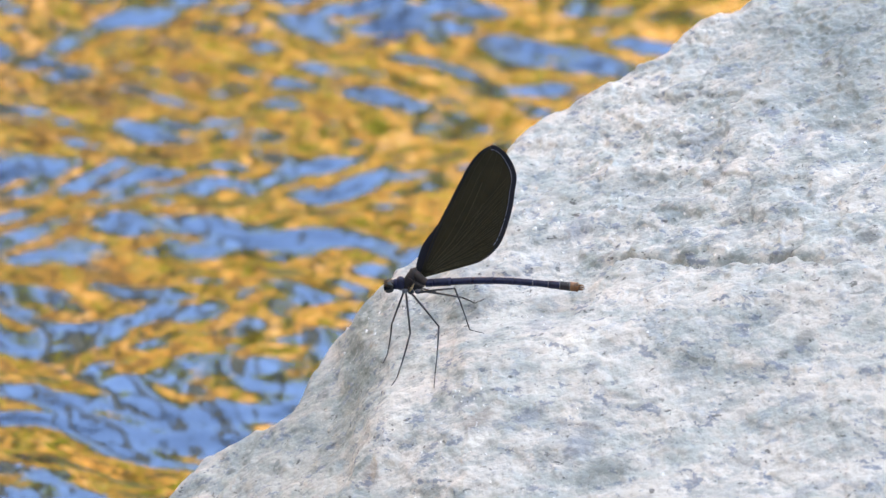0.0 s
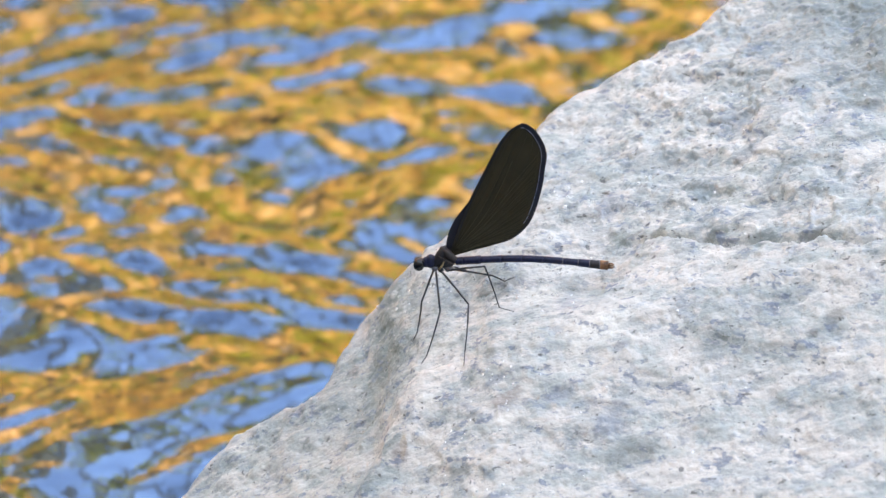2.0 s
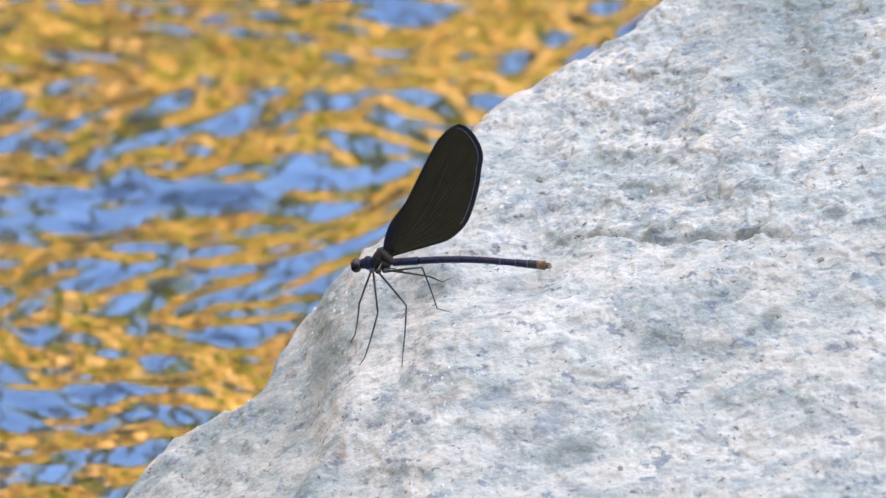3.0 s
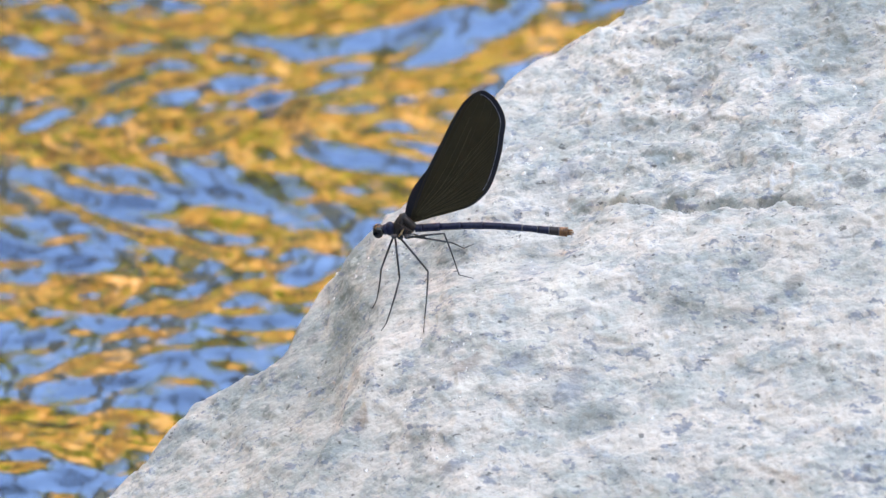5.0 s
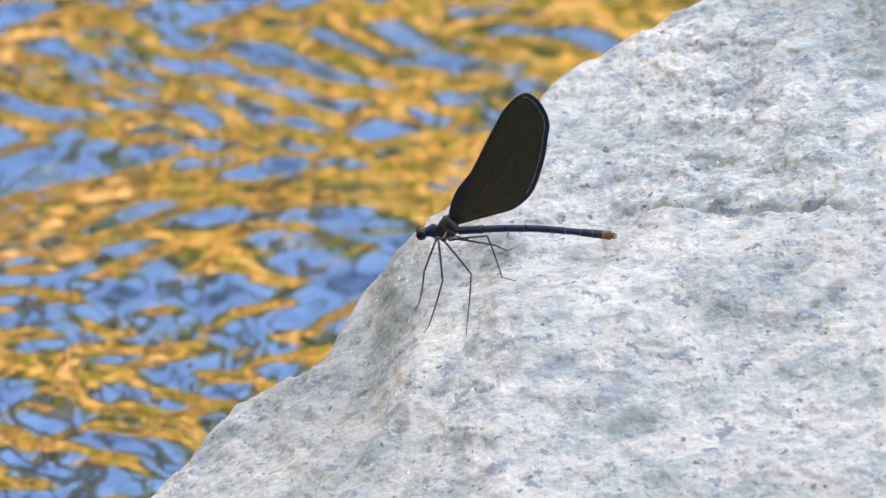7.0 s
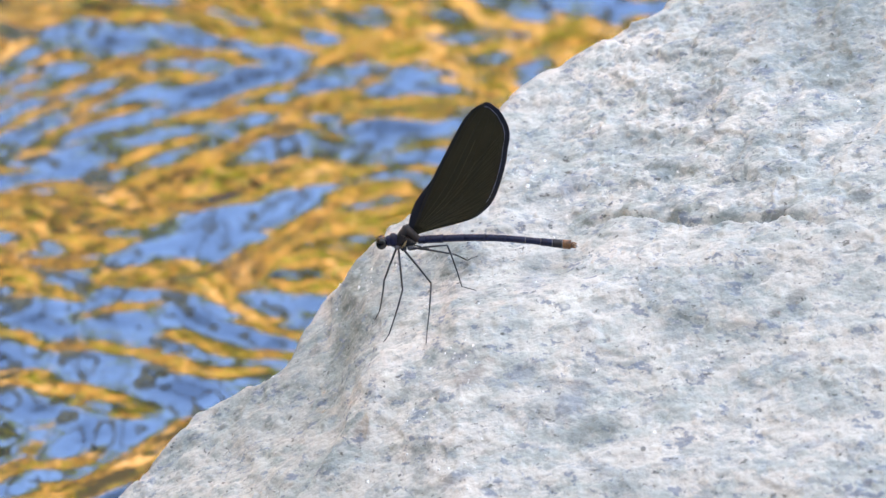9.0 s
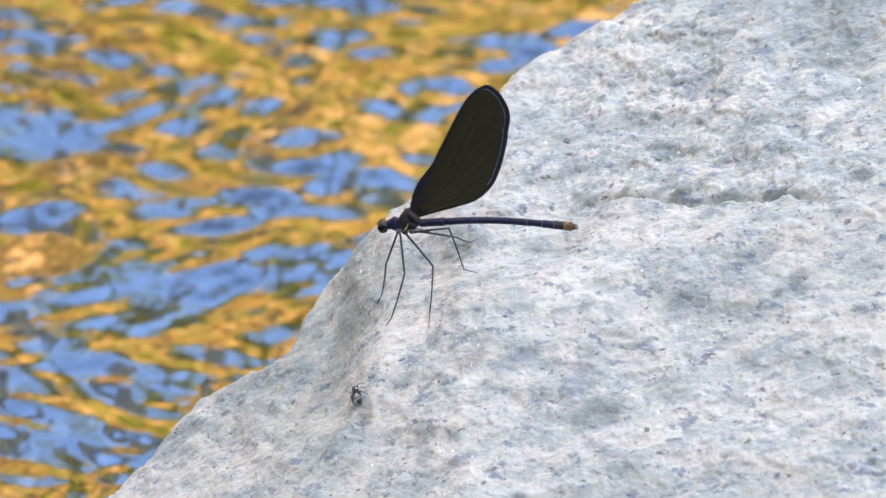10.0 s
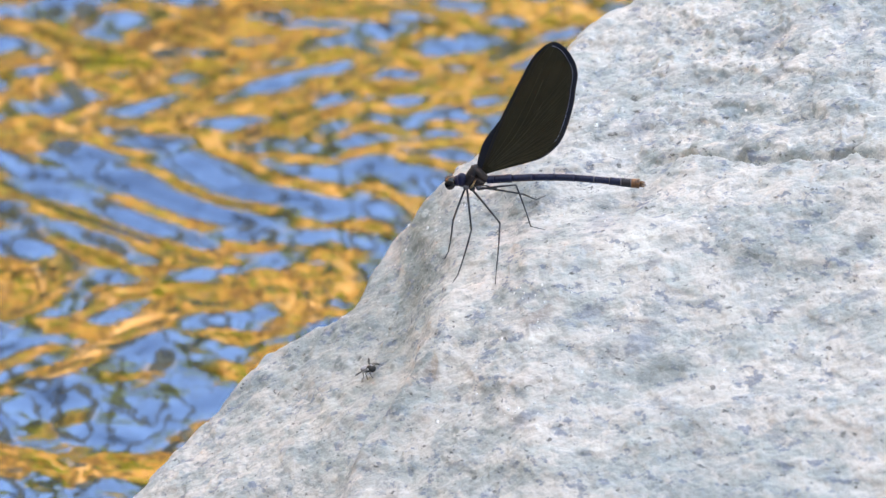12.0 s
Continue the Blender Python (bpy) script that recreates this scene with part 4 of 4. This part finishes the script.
    sag_x = [2.6, 10.0, 18.0, 26.0, 34.0, 42.0, 47.0]
    sag_z = [0.40, 0.85, 1.15, 1.00, 0.35, -0.50, -0.95]
    for k in range(10):
        xs = [ends[k] + (ends[k + 1] - ends[k]) * q / 6 for q in range(7)]
        thick = 1.08 * (1.12 if k < 2 else 0.98 - 0.015 * (k - 2) if k < 7 else 0.98 + 0.09 * (k - 6))
        rr = [thick * (0.94, 0.98, 0.97, 0.96, 0.97, 1.0, 1.04)[q] * MM for q in range(7)]
        seg = piece("abdomen_segment", tube([(x * MM, 0, curve_through(sag_x, sag_z, x) * MM) for x in xs], rr, 14), TIP if k == 9 else THORAX if k == 8 else CHITIN, base, "amber brown last segment" if k == 9 else "")
        if 0 < k < 9:
            x = ends[k + 1]
            z = curve_through(sag_x, sag_z, x)
            piece("joint_ring", tube([((x - 0.16) * MM, 0, z * MM), ((x + 0.10) * MM, 0, z * MM)], [thick * 1.05 * MM] * 2, 14), RING if k > 4 else CHITIN, seg, "greyish ring between segments")
    zt = curve_through(sag_x, sag_z, 45.6)
    for side in (-1, 1):
        piece("tail_clasper", tube([(45.4 * MM, side * 0.55 * MM, (zt + 0.3) * MM), (46.6 * MM, side * 0.85 * MM, (zt + 0.25) * MM), (47.3 * MM, side * 0.5 * MM, (zt + 0.05) * MM)], [0.32 * MM, 0.28 * MM, 0.12 * MM], 6), TIP, base)
        piece("lower_clasper", tube([(45.4 * MM, side * 0.4 * MM, (zt - 0.55) * MM), (47.0 * MM, side * 0.4 * MM, (zt - 0.75) * MM)], [0.3 * MM, 0.14 * MM], 6), TIP, base)
    # four wings held together over the back
    wing(base, "hind_wing", 43.9, (1.62, 0, 2.65), 62.63, -0.30, 0.5, 1.0, HIND_LEAD)
    wing(base, "fore_wing", 43.2, (1.62, 0, 2.65), 62.63, -0.12, 0.3, 0.93, FORE_LEAD, veins=False)
    wing(base, "hind_wing", 43.6, (1.62, 0, 2.60), 62.5, 0.30, 0.5, 0.97, HIND_LEAD, veins=False)
    wing(base, "fore_wing", 43.0, (1.62, 0, 2.60), 62.6, 0.12, 0.3, 0.93, FORE_LEAD, veins=False)
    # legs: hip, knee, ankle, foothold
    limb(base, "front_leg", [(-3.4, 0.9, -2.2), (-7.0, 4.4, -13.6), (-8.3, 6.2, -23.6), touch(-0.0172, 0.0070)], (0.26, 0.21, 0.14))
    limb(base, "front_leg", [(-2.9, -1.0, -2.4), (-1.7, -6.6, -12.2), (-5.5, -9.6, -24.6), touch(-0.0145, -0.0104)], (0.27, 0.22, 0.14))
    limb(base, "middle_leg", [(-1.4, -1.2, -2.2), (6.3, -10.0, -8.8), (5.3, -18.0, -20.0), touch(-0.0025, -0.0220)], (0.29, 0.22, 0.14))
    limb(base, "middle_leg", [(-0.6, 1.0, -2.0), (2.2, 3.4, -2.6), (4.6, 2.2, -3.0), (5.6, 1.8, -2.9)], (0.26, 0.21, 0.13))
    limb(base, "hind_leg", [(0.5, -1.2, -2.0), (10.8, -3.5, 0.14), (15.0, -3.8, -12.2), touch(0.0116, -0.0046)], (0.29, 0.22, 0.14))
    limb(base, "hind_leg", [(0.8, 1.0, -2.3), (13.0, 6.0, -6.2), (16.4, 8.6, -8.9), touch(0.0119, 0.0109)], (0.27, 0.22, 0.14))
    return tagged(base, "black damselfly perched on the pale boulder with closed wings", "damselfly")


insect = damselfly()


# ---------------------------------------------------------------- the small fly that walks up the stone
def small_fly():
    base = new("fly")
    FM = 1.25 * MM
    piece("head", blob((2.6 * FM, 0, 1.0 * FM), (0.55 * FM, 0.85 * FM, 0.65 * FM)), FLY_BLACK, base)
    piece("thorax", blob((1.2 * FM, 0, 1.1 * FM), (1.1 * FM, 0.85 * FM, 0.85 * FM)), FLY_BLACK, base)
    body = piece("abdomen", blob((-1.4 * FM, 0, 0.95 * FM), (1.9 * FM, 0.85 * FM, 0.7 * FM), taper=0.4), FLY_BLACK, base)
    for x, r in ((-0.4, 0.80), (-1.3, 0.78), (-2.2, 0.60)):
        piece("pale_band", tube([((x - 0.13) * FM, 0, 0.97 * FM), ((x + 0.13) * FM, 0, 0.97 * FM)], [r * 1.08 * FM] * 2, 12), FLY_WHITE, body, "whitish band across the abdomen")
    for side in (-1, 1):
        piece("shoulder_spot", blob((1.5 * FM, side * 0.62 * FM, 1.55 * FM), (0.4 * FM, 0.25 * FM, 0.25 * FM)), FLY_WHITE, base, "whitish spot on the shoulder")
        for k, (x, out, reach) in enumerate(((1.9, 1.9, 1.5), (1.2, 2.3, 0.0), (0.6, 2.0, -1.8))):
            piece("leg", tube([(x * FM, side * 0.5 * FM, 0.8 * FM), ((x + reach * 0.5) * FM, side * out * 0.65 * FM, 1.3 * FM), ((x + reach) * FM, side * out * FM, 0.02 * FM)], [0.13 * FM, 0.11 * FM, 0.07 * FM], 5), FLY_BLACK, base)
    wings = []
    for side in (-1, 1):
        v = [(0, 0, 0)]
        for k in range(13):
            a = math.pi * (k / 12 - 0.5)
            v.append(((-2.0 + -1.7 * math.cos(a) * 1.0) * FM if k not in (0, 12) else -1.2 * FM, (0.34 * math.sin(a)) * FM, 0.05 * FM * math.sin(a * 2)))
        v += [(x, y, z - 0.03 * FM) for x, y, z in v]
        f = [(0, k, k + 1) for k in range(1, 13)] + [(14, 14 + k + 1, 14 + k) for k in range(1, 13)]
        w = piece("wing", (v, f), FLY_WING, base, "dark smoky wing")
        w.matrix_basis = pose(1.0 * FM, side * 0.5 * FM, 1.75 * FM, 0, 0, side * -5)
        wings.append((w, side))
    return tagged(base, "small black fly with whitish bands walking on the boulder", "fly"), wings


fly, fly_wings = small_fly()
FLY_WAY = [  # seconds, place on the stone, heading in degrees to the left of straight away, lift in millimetres
    (0.0, -0.0400, -0.1000, -12, 0), (8.6, -0.0400, -0.1000, -12, 0), (9.1, -0.0320, -0.0625, -14, 0), (9.2, -0.0288, -0.0582, -16, 0),
    (9.3, -0.0262, -0.0568, -16, 0), (9.4, -0.0243, -0.0531, -10, 0), (9.5, -0.0223, -0.0490, -10, 0), (9.6, -0.0220, -0.0454, -6, 0),
    (9.8, -0.0229, -0.0414, 0, 0), (10.0, -0.0215, -0.0372, 0, 0), (10.2, -0.0240, -0.0245, 0, 0), (10.4, -0.0212, -0.0325, -8, 0),
    (10.5, -0.0183, -0.0347, -14, 0), (10.6, -0.0153, -0.0341, -16, 0), (10.8, -0.0190, -0.0308, -14, 0), (11.0, -0.0257, -0.0177, -14, 0),
    (11.2, -0.0327, -0.0080, -14, 0), (11.4, -0.0330, -0.0032, -16, 0), (11.5, -0.0333, -0.0037, -16, 0), (11.7, -0.0278, -0.0094, -18, 0),
    (11.8, -0.0299, -0.0113, -18, 0), (11.9, -0.0330, -0.0137, -16, 0.2), (11.95, -0.0350, -0.0152, -70, 0.5), (12.0, -0.0368, -0.0167, -135, 1.0),
]


def on_stone(x, y, heading, lift):
    """The pose of a small thing that stands on the stone."""
    e = 0.012
    up = Vector(((rock_top(x - e, y) - rock_top(x + e, y)) / (2 * e), (rock_top(x, y - e) - rock_top(x, y + e)) / (2 * e), 1)).normalized()
    ahead = Vector((-math.sin(radians(heading)), math.cos(radians(heading)), 0))
    ahead = (ahead - up * ahead.dot(up)).normalized()
    side = up.cross(ahead)
    m = Matrix((ahead, side, up)).transposed().to_4x4()
    m.translation = Vector((x, y, rock_top(x, y))) + up * (lift + 0.1) * MM
    return m


def motions():
    walk(water, [(0.5 * k, pose(-FLOW * 0.5 * k, 0.025 * math.sin(1.9 * k), 0.002 * math.sin(2.7 * k))) for k in range(25)])
    walk(fly, [(t, on_stone(x, y, heading, lift)) for t, x, y, heading, lift in FLY_WAY])
    for w, side in fly_wings:
        walk(w, [(t, pose(1.25 * MM, side * 0.70 * MM, 2.15 * MM, 0, 0, side * -a)) for t, a in ((0.0, 12), (11.8, 12), (11.9, 22), (12.0, 34))])


motions()
